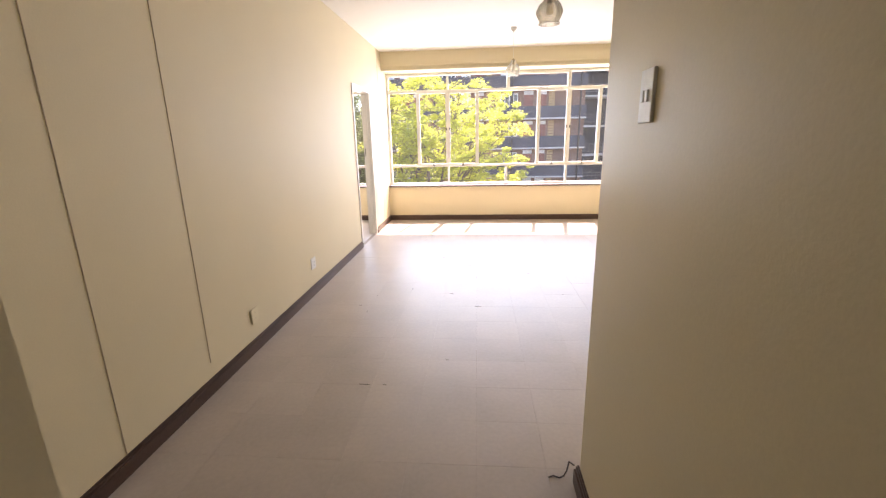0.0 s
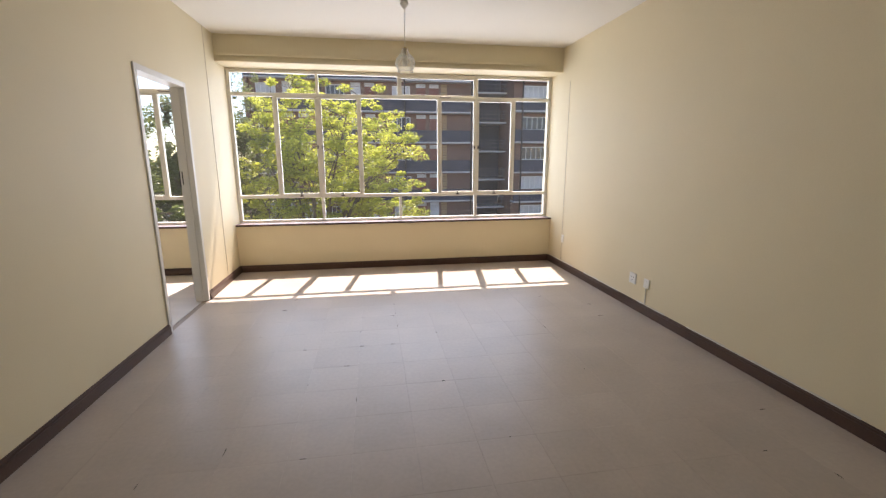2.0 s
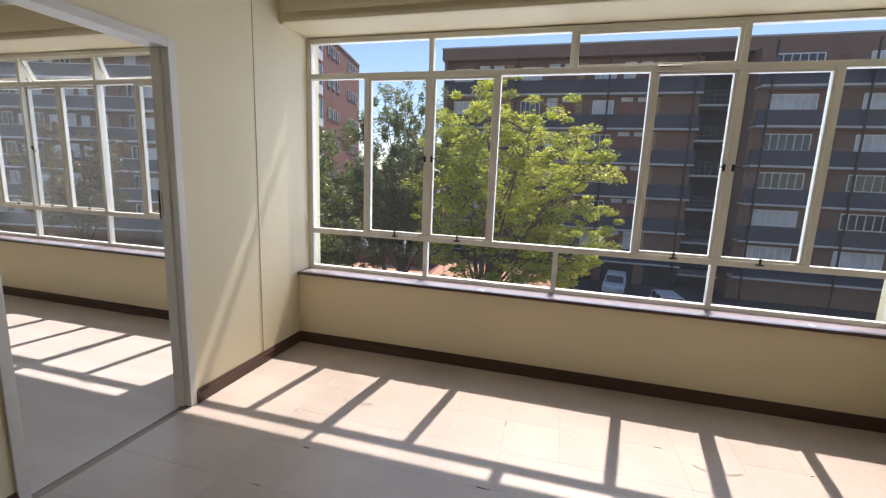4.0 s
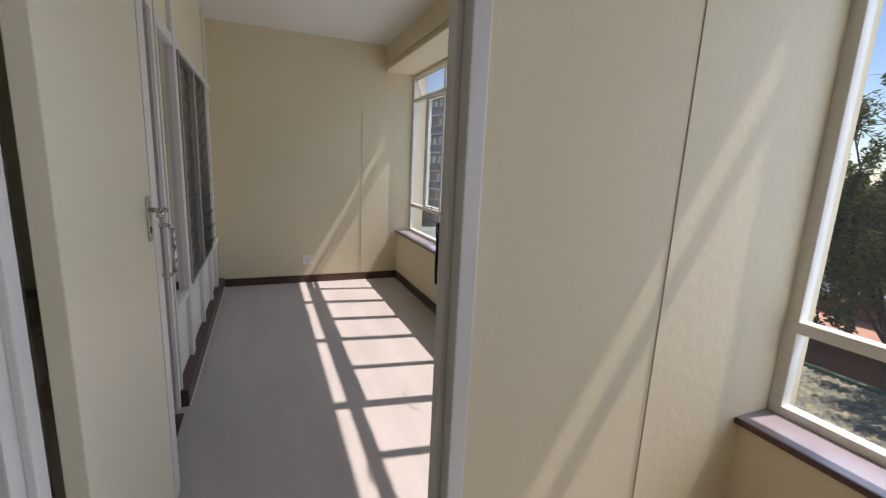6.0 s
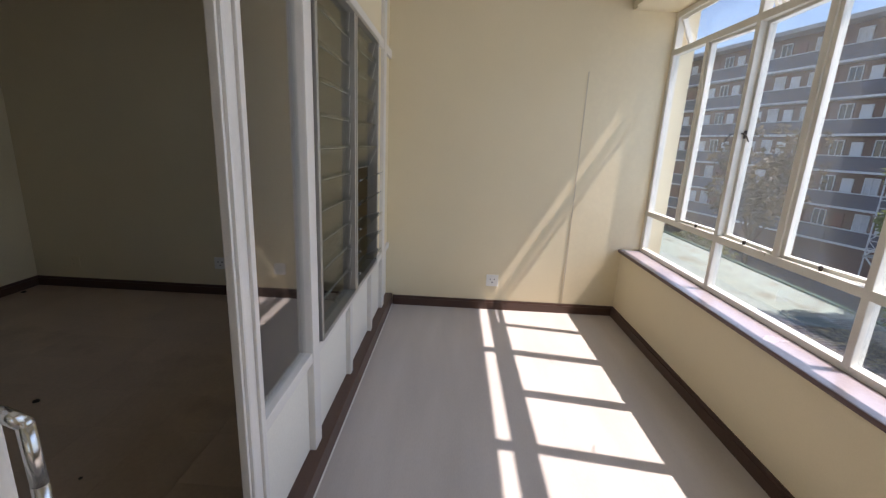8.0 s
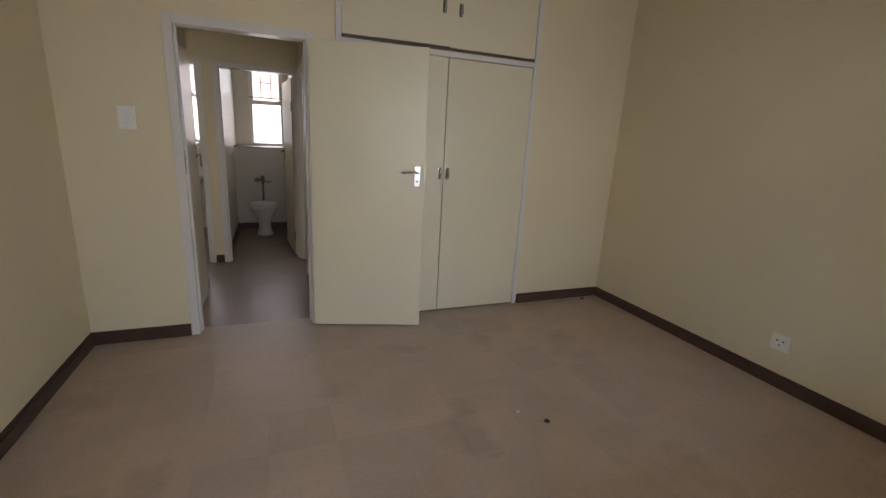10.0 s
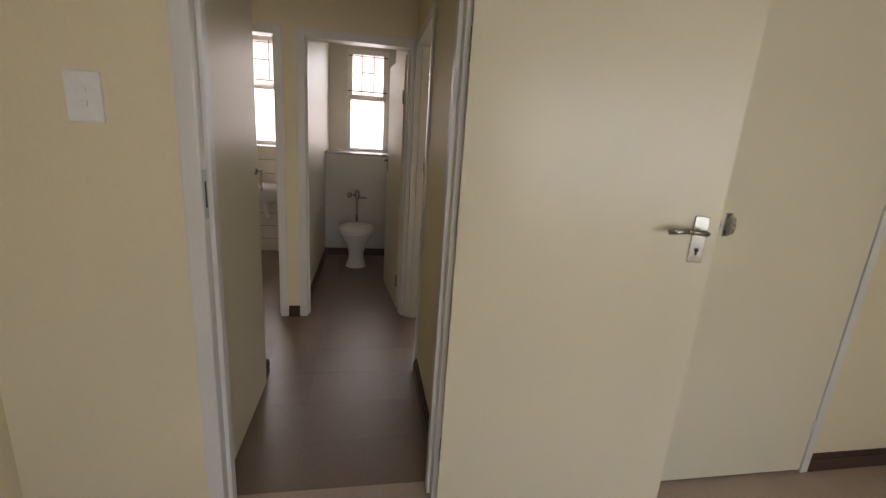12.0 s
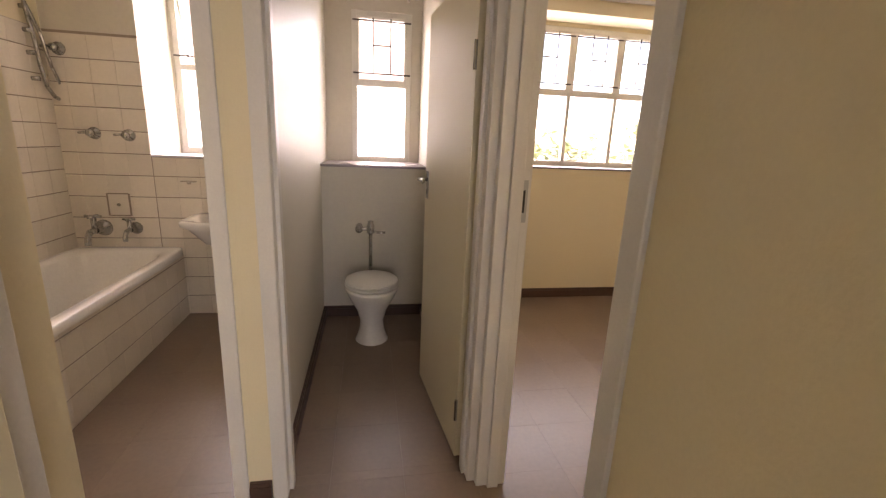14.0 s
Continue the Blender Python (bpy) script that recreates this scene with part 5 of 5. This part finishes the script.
tw = thing("brick_tower", "tall red face-brick tower block with white corner bays", "building")
tw.matrix_world = placed((-25.56, 36.6, 0))
TROOF = 13.2
part("wall", box(B(), -0.9, 7.2, -0.6, 13.5, GZ, TROOF), M_BRICKR, tw)
part("coping", box(B(), -1.0, 7.3, -0.7, 13.6, TROOF, TROOF + 0.12), M_CONC, tw)
for k in range(7):
    z = TROOF - 2.75 * (k + 1)
    for x in (0.5, 2.4):
        far_window(tw, x, x + 1.0, z + 0.9, z + 2.1, -0.61, 1, M_CURTAIN if (k + int(x)) % 2 else M_WINDARK)
    part("bay", box(B(), 5.6, 7.3, -1.0, 0.9, z + 0.75, z + 2.5), M_WINDARK, tw, "glazed corner bay")
    part("bay_panel", box(B(), 5.55, 7.35, -1.05, 0.95, z + 0.1, z + 0.85), M_WHITE, tw, "white bay panel")
    bm = B()
    for x in (5.6, 6.45, 7.3):
        box(bm, x - 0.05, x + 0.05, -1.04, -0.98, z + 0.8, z + 2.5)
    for y in (-0.95, 0.0, 0.85):
        box(bm, 7.28, 7.34, y - 0.05, y + 0.05, z + 0.8, z + 2.5)
    part("bay_frame", bm, M_WHITE, tw)
    for y in (2.6, 3.9, 5.2, 9.0, 10.3, 11.6):
        w = part("window", box(B(), 7.18, 7.23, y, y + 0.75, z + 1.2, z + 2.1), M_WINDARK, tw)
        bm = B()
        for a, b, c, d in ((y, y + 0.75, z + 1.2, z + 1.27), (y, y + 0.75, z + 2.03, z + 2.1), (y, y + 0.08, z + 1.27, z + 2.03), (y + 0.67, y + 0.75, z + 1.27, z + 2.03)):
            box(bm, 7.21, 7.28, a, b, c, d)
        part("window_frame", bm, M_CONC, w)


# ---------- trees ----------
def tree(name, label, base, height, crown, leaf_mat, count, seed, leaf=(0.16, 0.07), limbs=9, trunk=0.16, flat=0.5):
    """Tapered trunk, forking limbs, and leaf sprays gathered in clumps at the limbs' ends. crown: centre offset and half sizes."""
    rnd = random.Random(seed)
    nr = np.random.default_rng(seed)
    t = thing(name, label, "tree", base)
    bm = B()
    (ox, oy, oz), (hx, hy, hz) = crown
    fork = Vector((0.1 * rnd.uniform(-1, 1), 0.1 * rnd.uniform(-1, 1), height * 0.24))
    rod(bm, (0, 0, 0), fork, trunk, trunk * 0.72, 9)
    clumps = []
    for i in range(limbs):
        a = 2 * math.pi * i / limbs + rnd.uniform(-0.3, 0.3)
        rr = rnd.uniform(0.35, 0.95)
        tip = Vector((ox + hx * rr * math.cos(a), oy + hy * rr * math.sin(a), oz + hz * rnd.uniform(-0.9, 0.95) * (1.15 - 0.45 * rr)))
        mid = fork.lerp(tip, 0.5) + Vector((rnd.uniform(-0.4, 0.4), rnd.uniform(-0.4, 0.4), 0.06 * height))
        rod(bm, fork, mid, trunk * 0.4, trunk * 0.22, 7)
        rod(bm, mid, tip, trunk * 0.22, trunk * 0.06, 6)
        for j in range(14):
            s = mid.lerp(tip, rnd.uniform(0.1, 1.0))
            e = s + Vector((rnd.gauss(0, 0.30) * hx, rnd.gauss(0, 0.30) * hy, rnd.gauss(0.06, 0.24) * hz))
            q = Vector(((e.x - ox) / hx, (e.y - oy) / hy, (e.z - oz) / hz))
            if q.length > 1.02:
                e = Vector((ox, oy, oz)) + Vector((q.x / q.length * hx, q.y / q.length * hy, q.z / q.length * hz)) * rnd.uniform(0.85, 1.02)
            rod(bm, s, e, trunk * 0.11, trunk * 0.04, 5)
            for k in range(3):
                n = s.lerp(e, rnd.uniform(0.3, 1.0))
                rod(bm, n, n + Vector((rnd.gauss(0, 0.4), rnd.gauss(0, 0.4), rnd.uniform(-0.1, 0.5))), trunk * 0.045, trunk * 0.02, 4)
            clumps.append(e)
            clumps.append(s.lerp(e, 0.6))
    part("trunk", bm, M_BARK, t, "grey-brown forked trunk and limbs")
    cl = np.array([tuple(c) for c in clumps])
    size = nr.uniform(0.5, 1.25, len(cl))
    pick = nr.integers(0, len(cl), count)
    g = nr.normal(0, 1, (count, 3))
    g /= np.linalg.norm(g, axis=1)[:, None]
    rad = nr.uniform(0.2, 1.0, count) ** 0.6
    spread = np.array((0.155 * hx / 1.6, 0.155 * hy / 1.6, 0.155 * hz * flat / 0.9))
    c = cl[pick] + g * (rad * size[pick])[:, None] * spread
    u = nr.normal(0, 1, (count, 3)) * (1, 1, 0.35)
    u /= np.linalg.norm(u, axis=1)[:, None]
    w = np.cross(u, nr.normal(0, 1, (count, 3)))
    w /= np.linalg.norm(w, axis=1)[:, None]
    k = nr.uniform(0.6, 1.35, count)[:, None]
    L, W = leaf
    v = np.stack([c - u * L * k, c - w * W * k + u * 0.1 * L, c + u * L * k, c + w * W * k + u * 0.1 * L], 1).reshape(-1, 3)
    f = np.arange(4 * count).reshape(-1, 4)
    me = bpy.data.meshes.new("crown")
    me.from_pydata(v.tolist(), [], f.tolist())
    me.materials.append(leaf_mat)
    ob = new("crown", me)
    ob.parent = t
    tagged(ob, "open leafy crown", kind="stuff")
    return t


tree("tree", "airy tree with fresh yellow-green feathery leaves", (-0.9, 22.2, GZ), 12.2, ((0.9, 0.3, 7.6), (4.3, 3.2, 4.7)), M_LEAFY, 86000, 3, (0.066, 0.026), 24, 0.17, 0.28)
tree("tree", "slender grey-green tree with sparse crown", (-5.3, 24.5, GZ), 13.2, ((-0.3, 0.4, 8.2), (3.0, 2.6, 5.0)), M_LEAFM, 45000, 7, (0.075, 0.03), 18, 0.16, 0.5)
tree("tree", "dense dark green tree with a full crown", (-9.3, 21.2, GZ), 12.0, ((0, -0.6, 6.9), (4.3, 4.0, 4.8)), M_LEAFD, 90000, 11, (0.082, 0.033), 22, 0.24, 0.55)
tree("tree", "mid-green leafy tree between the blocks", (-8.3, 29.0, GZ), 11.5, ((0, 0, 7.6), (3.0, 2.6, 3.8)), M_LEAFM, 14000, 13, (0.14, 0.06), 12, 0.2, 0.7)
tree("tree", "bare brownish tree with dry leaves", (-29.0, 26.0, GZ), 11, ((0, 0, 7.5), (3.6, 3.2, 3.6)), M_LEAFB, 9000, 17, (0.14, 0.06), 12, 0.2, 0.7)
tree("shrub", "rounded green shrub beside the carport roof", (-26.0, 21.5, GZ), 4.5, ((0, 0, 3.2), (2.6, 1.4, 1.4)), M_LEAFM, 8000, 19, (0.10, 0.05), 9, 0.1, 0.7)
tree("tree", "bright sunlit tree behind the flat", (-5.6, -9.0, GZ), 9, ((0, 0, 6.6), (3.6, 2.2, 2.6)), M_LEAFP, 15000, 23, (0.12, 0.05), 12, 0.18, 0.6)
tree("tree", "leafy tree behind the flat", (-9.6, -10.5, GZ), 9.5, ((0, 0, 7.0), (3.2, 2.2, 3.0)), M_LEAFP, 12000, 29, (0.12, 0.05), 12, 0.18, 0.6)
nb_ = thing("neighbour_house", "pale pink plastered neighbouring building seen through the bathroom windows", "building")
part("wall", box(B(), -3.0, 9.0, -9.4, -8.4, GZ, 4.6), surface("pale_pink_plaster", (0.36, 0.28, 0.26), 0.9), nb_)
part("roof", box(B(), -3.3, 9.3, -9.6, -8.2, 4.6, 4.8), M_CONC, nb_)


# ---------- cars ----------
def car(name, label, m, paint):
    c = thing(name, label, "car")
    c.matrix_world = m
    bm = B()
    prof = [(-2.1, 0.35), (-2.12, 0.75), (-1.95, 0.92), (-0.95, 1.0), (2.0, 1.0), (2.12, 0.85), (2.12, 0.35)]
    def extrude(prof, hw, bm):
        l = [bm.verts.new((x, -hw, z)) for x, z in prof]
        r = [bm.verts.new((x, hw, z)) for x, z in prof]
        bm.faces.new(l); bm.faces.new(r[::-1])
        for i in range(len(prof)):
            j = (i + 1) % len(prof)
            bm.faces.new((l[i], r[i], r[j], l[j]))
    extrude(prof, 0.86, bm)
    bmesh.ops.bevel(bm, geom=list(bm.edges), offset=0.07, segments=2, affect="EDGES")
    body = part("body", bm, paint, c, smooth=False)
    bm = B()
    extrude([(-1.0, 0.98), (-0.35, 1.48), (1.7, 1.5), (2.02, 0.98)], 0.74, bm)
    part("cabin_glass", bm, M_WINDARK, c, "dark glazed cabin")
    bm = B()
    box(bm, -0.42, 1.75, -0.72, 0.72, 1.48, 1.54, bevel=0.03)
    for x, dx in ((-0.7, 0.33), (0.7, 0.0), (1.85, -0.14)):
        for s in (-0.745, 0.745):
            tube(bm, [(x - 0.3 * (dx > 0), s, 1.0), (x + dx, s * 0.97, 1.5)], 0.04, 6)
    part("roof", bm, paint, c)
    for x in (-1.35, 1.35):
        for s in (-0.8, 0.8):
            bm = B()
            rod(bm, (x, s - 0.1, 0.32), (x, s + 0.1, 0.32), 0.32, seg=18)
            w = part("wheel", bm, M_HOLE, c)
            bm = B()
            rod(bm, (x, s - 0.11, 0.32), (x, s + 0.11, 0.32), 0.18, seg=12)
            part("rim", bm, M_ALU, w)
    for s in (-0.6, 0.6):
        part("headlight", box(B(), -2.14, -2.05, s - 0.16, s + 0.16, 0.66, 0.8, bevel=0.02), M_CONC, c)
    return c


M_CARW = surface("white_car_paint", (0.7, 0.7, 0.7), 0.2, vary=0.02, bump=0)
pd = thing("parking_deck", "raised asphalt parking deck behind the brick wall", "deck")
part("slab", box(B(), -18, -6.5, 34.4, 41.6, GZ, -5.2), M_ASPH, pd)
part("edge", box(B(), -18, -6.5, 34.2, 34.4, GZ, -4.9), M_BRICKR, pd, "low red brick edge wall")
car("car", "white van parked on the raised deck", pose(-9.3, 38.6, -5.2, 0, 0, 75), M_CARW)
car("car", "small white hatchback parked on the asphalt", pose(6.4, 39.3, GZ, 0, 0, 80) @ Matrix.Scale(0.88, 4), M_CARW)
car("car", "white pickup-like car parked near the block", pose(9.1, 34.0, GZ, 0, 0, 96) @ Matrix.Scale(0.88, 4), M_CARW)

# ---------- floor tiles and wall tiles ----------
S, GAP = 0.305, 0.0005


def tile_mesh(name, a, b, h, mat, bev=0.0003):
    """A thin plate a by b, top at z = 0, with a chamfered edge."""
    x, y = a / 2, b / 2
    v = [(-x, -y, -h), (x, -y, -h), (x, y, -h), (-x, y, -h), (-x, -y, -bev), (x, -y, -bev), (x, y, -bev), (-x, y, -bev),
         (-x + bev, -y + bev, 0), (x - bev, -y + bev, 0), (x - bev, y - bev, 0), (-x + bev, y - bev, 0)]
    f = [(i, (i + 1) % 4, 4 + (i + 1) % 4, 4 + i) for i in range(4)] + [(4 + i, 4 + (i + 1) % 4, 8 + (i + 1) % 4, 8 + i) for i in range(4)] + [(8, 9, 10, 11)]
    me = bpy.data.meshes.new(name)
    me.from_pydata(v, [], f)
    me.materials.append(mat)
    return me


def lay(parent, mat, x0, x1, y0, y1, singles, seed):
    """Square vinyl tiles over a rectangle, trimmed at its edges; past the given number they are joined."""
    rnd = random.Random(seed)
    full = tile_mesh("tile", S - GAP, S - GAP, 0.0045, mat)
    cuts = {}
    rest_v, rest_f = [], []
    cells = []
    y = y0
    while y < y1 - 0.02:
        yb = min(y + S, y1)
        x = x0
        while x < x1 - 0.02:
            cells.append((x, min(x + S, x1), y, yb))
            x += S
        y += S
    for n, (a, b, c, d) in enumerate(cells):
        key = (round(b - a, 3), round(d - c, 3))
        if abs(key[0] - S) < 1e-3 and abs(key[1] - S) < 1e-3:
            me = full
        else:
            me = cuts.setdefault(key, tile_mesh("tile", key[0] - GAP, key[1] - GAP, 0.0045, mat))
        lift = rnd.uniform(-0.0002, 0.00015)
        if n < singles:
            o = new("tile", me)
            o.location = ((a + b) / 2, (c + d) / 2, lift)
            o.rotation_euler = (rnd.gauss(0, 0.00012), rnd.gauss(0, 0.00012), 0)
            o.parent = parent
        else:
            base = len(rest_v)
            rest_v += [(v.co.x + (a + b) / 2, v.co.y + (c + d) / 2, v.co.z + lift) for v in me.vertices]
            rest_f += [tuple(base + i for i in p.vertices) for p in me.polygons]
    if rest_v:
        me = bpy.data.meshes.new("tiles")
        me.from_pydata(rest_v, [], rest_f)
        me.materials.append(mat)
        o = new("tiles", me)
        o.parent = parent
        tagged(o, "further tiles of the same floor", kind="stuff")


fl = thing("floor_living", "worn tan vinyl floor tiles in the living room", "floor", kind="structure")
lay(fl, M_TILE, 0.0, XE, 1.4, YIN, 300, 1)
fe = thing("floor_entry", "worn tan vinyl floor tiles in the entry passage", "floor", kind="structure")
lay(fe, M_TILE, 0.3, 1.947, -1.6, 1.4, 300, 2)
fb = thing("floor_bedroom", "stained brown vinyl floor tiles in the bedroom", "floor", kind="structure")
lay(fb, M_TILEB, XW, -0.1, YS - 0.1, PY, 300, 3)
fp = thing("floor_passage", "brown vinyl floor tiles in the passage and bathroom", "floor", kind="structure")
lay(fp, M_TILEP, -1.55, -0.1, 0.735, YS - 0.1, 300, 4)
lay(fp, M_TILEP, -0.1, 0.3, 0.735, 1.4, 300, 6)
fw = thing("floor_bathroom", "brown vinyl floor tiles in toilet and bathroom", "floor", kind="structure")
lay(fw, M_TILEP, -1.55, 0.985, -1.145, 0.735, 300, 7)
fr = thing("floor_back_room", "brown vinyl floor tiles in the back room", "floor", kind="structure")
lay(fr, M_TILEP, -5.0, -1.55, -1.36, 1.95, 300, 5)

T = 0.152


def wall_tiles(name, label, axis, at, s0, s1, z0, z1, face, skip=()):
    """Glazed square tiles on a wall; face: the way they look."""
    w = thing(name, label, "tiling", kind="structure")
    bm = B()
    a, b = sorted((at, at + face * 0.003))
    rects = [(s0, s1, z0, z1)]
    for h in skip:
        rects = [(s0, h[0], z0, z1), (h[0], h[1], z0, h[2]), (h[1], s1, z0, z1)]
    for p, q, c, d in rects:
        if q - p > 0.01 and d - c > 0.01:
            box(bm, *((a, b, p, q) if axis == "x" else (p, q, a, b)), c, d)
    part("grout", bm, M_GROUT, w, "dirty brown grout")
    meshes = {}
    z = z0
    rnd = random.Random(9)
    while z < z1 - 0.02:
        zt = min(z + T, z1)
        for p, q, c, d in rects:
            s = p
            while s < q - 0.02:
                t = min(s + T, q)
                if z >= c - 0.01 and zt <= d + T * 0.5:
                    zz = min(zt, d)
                    if zz - z > 0.03:
                        key = (round(t - s, 3), round(zz - z, 3))
                        me = meshes.setdefault(key, tile_mesh("tile", key[0] - 0.0012, key[1] - 0.006, 0.004, M_TILEW, 0.0015))
                        o = new("tile", me)
                        turn = {("y", 1): (-90, 0, 180), ("x", -1): (90, 0, -90)}[(axis, face)]
                        pos = ((s + t) / 2, at + face * (0.0065 + rnd.uniform(0, 0.0006)), (z + zz) / 2) if axis == "y" else (at + face * (0.0065 + rnd.uniform(0, 0.0006)), (s + t) / 2, (z + zz) / 2)
                        if axis == "y":
                            o.matrix_world = pose(*pos, -90, 0, 0)
                        else:
                            o.matrix_world = pose(*pos, 90, 0, -90)
                        o.parent = w
                s = t
        z = zt


wall_tiles("wall_tiles_south", "pale glazed wall tiles with dirty joints behind the bath", "y", -1.145, -0.63, 0.985, 0.0, 1.99, 1, [(-0.34, 0.425, 1.2)])
wall_tiles("wall_tiles_east", "pale glazed wall tiles along the bath", "x", 0.985, -1.14, 0.685, 0.49, 1.99, -1)
wall_tiles("bath_front_tiles", "pale glazed tiles on the bath front", "x", 0.285, -1.13, 0.56, 0.0, 0.496, -1)

# broken tile edges and grit in the joints of the living room floor
bm = B()
rnd = random.Random(57)
for i in range(46):
    gx, gy = S * rnd.randint(2, 12), 1.4 + S * rnd.randint(3, 19)
    along, l, w = rnd.random() < 0.6, rnd.uniform(0.012, 0.075), rnd.uniform(0.002, 0.005)
    o = rnd.uniform(-0.14, 0.14)
    cx, cy = (gx + o, gy) if along else (gx, gy + o)
    hx, hy = (l / 2, w / 2) if along else (w / 2, l / 2)
    v = [bm.verts.new((cx + hx * math.cos(a) * rnd.uniform(0.6, 1.2), cy + hy * math.sin(a) * rnd.uniform(0.5, 1.4), 0.0018)) for a in (0.2, 1.1, 2.0, 3.0, 4.1, 5.2)]
    top = bm.faces.new(v)
    low = bmesh.ops.extrude_face_region(bm, geom=[top])
    for e in low["geom"]:
        if isinstance(e, bmesh.types.BMVert):
            e.co.z = -0.002
grit = part("joint_grit", bm, M_HOLE, fl, "dark chips along the tile joints")
tagged(grit, "dark chips along the tile joints", kind="stuff")
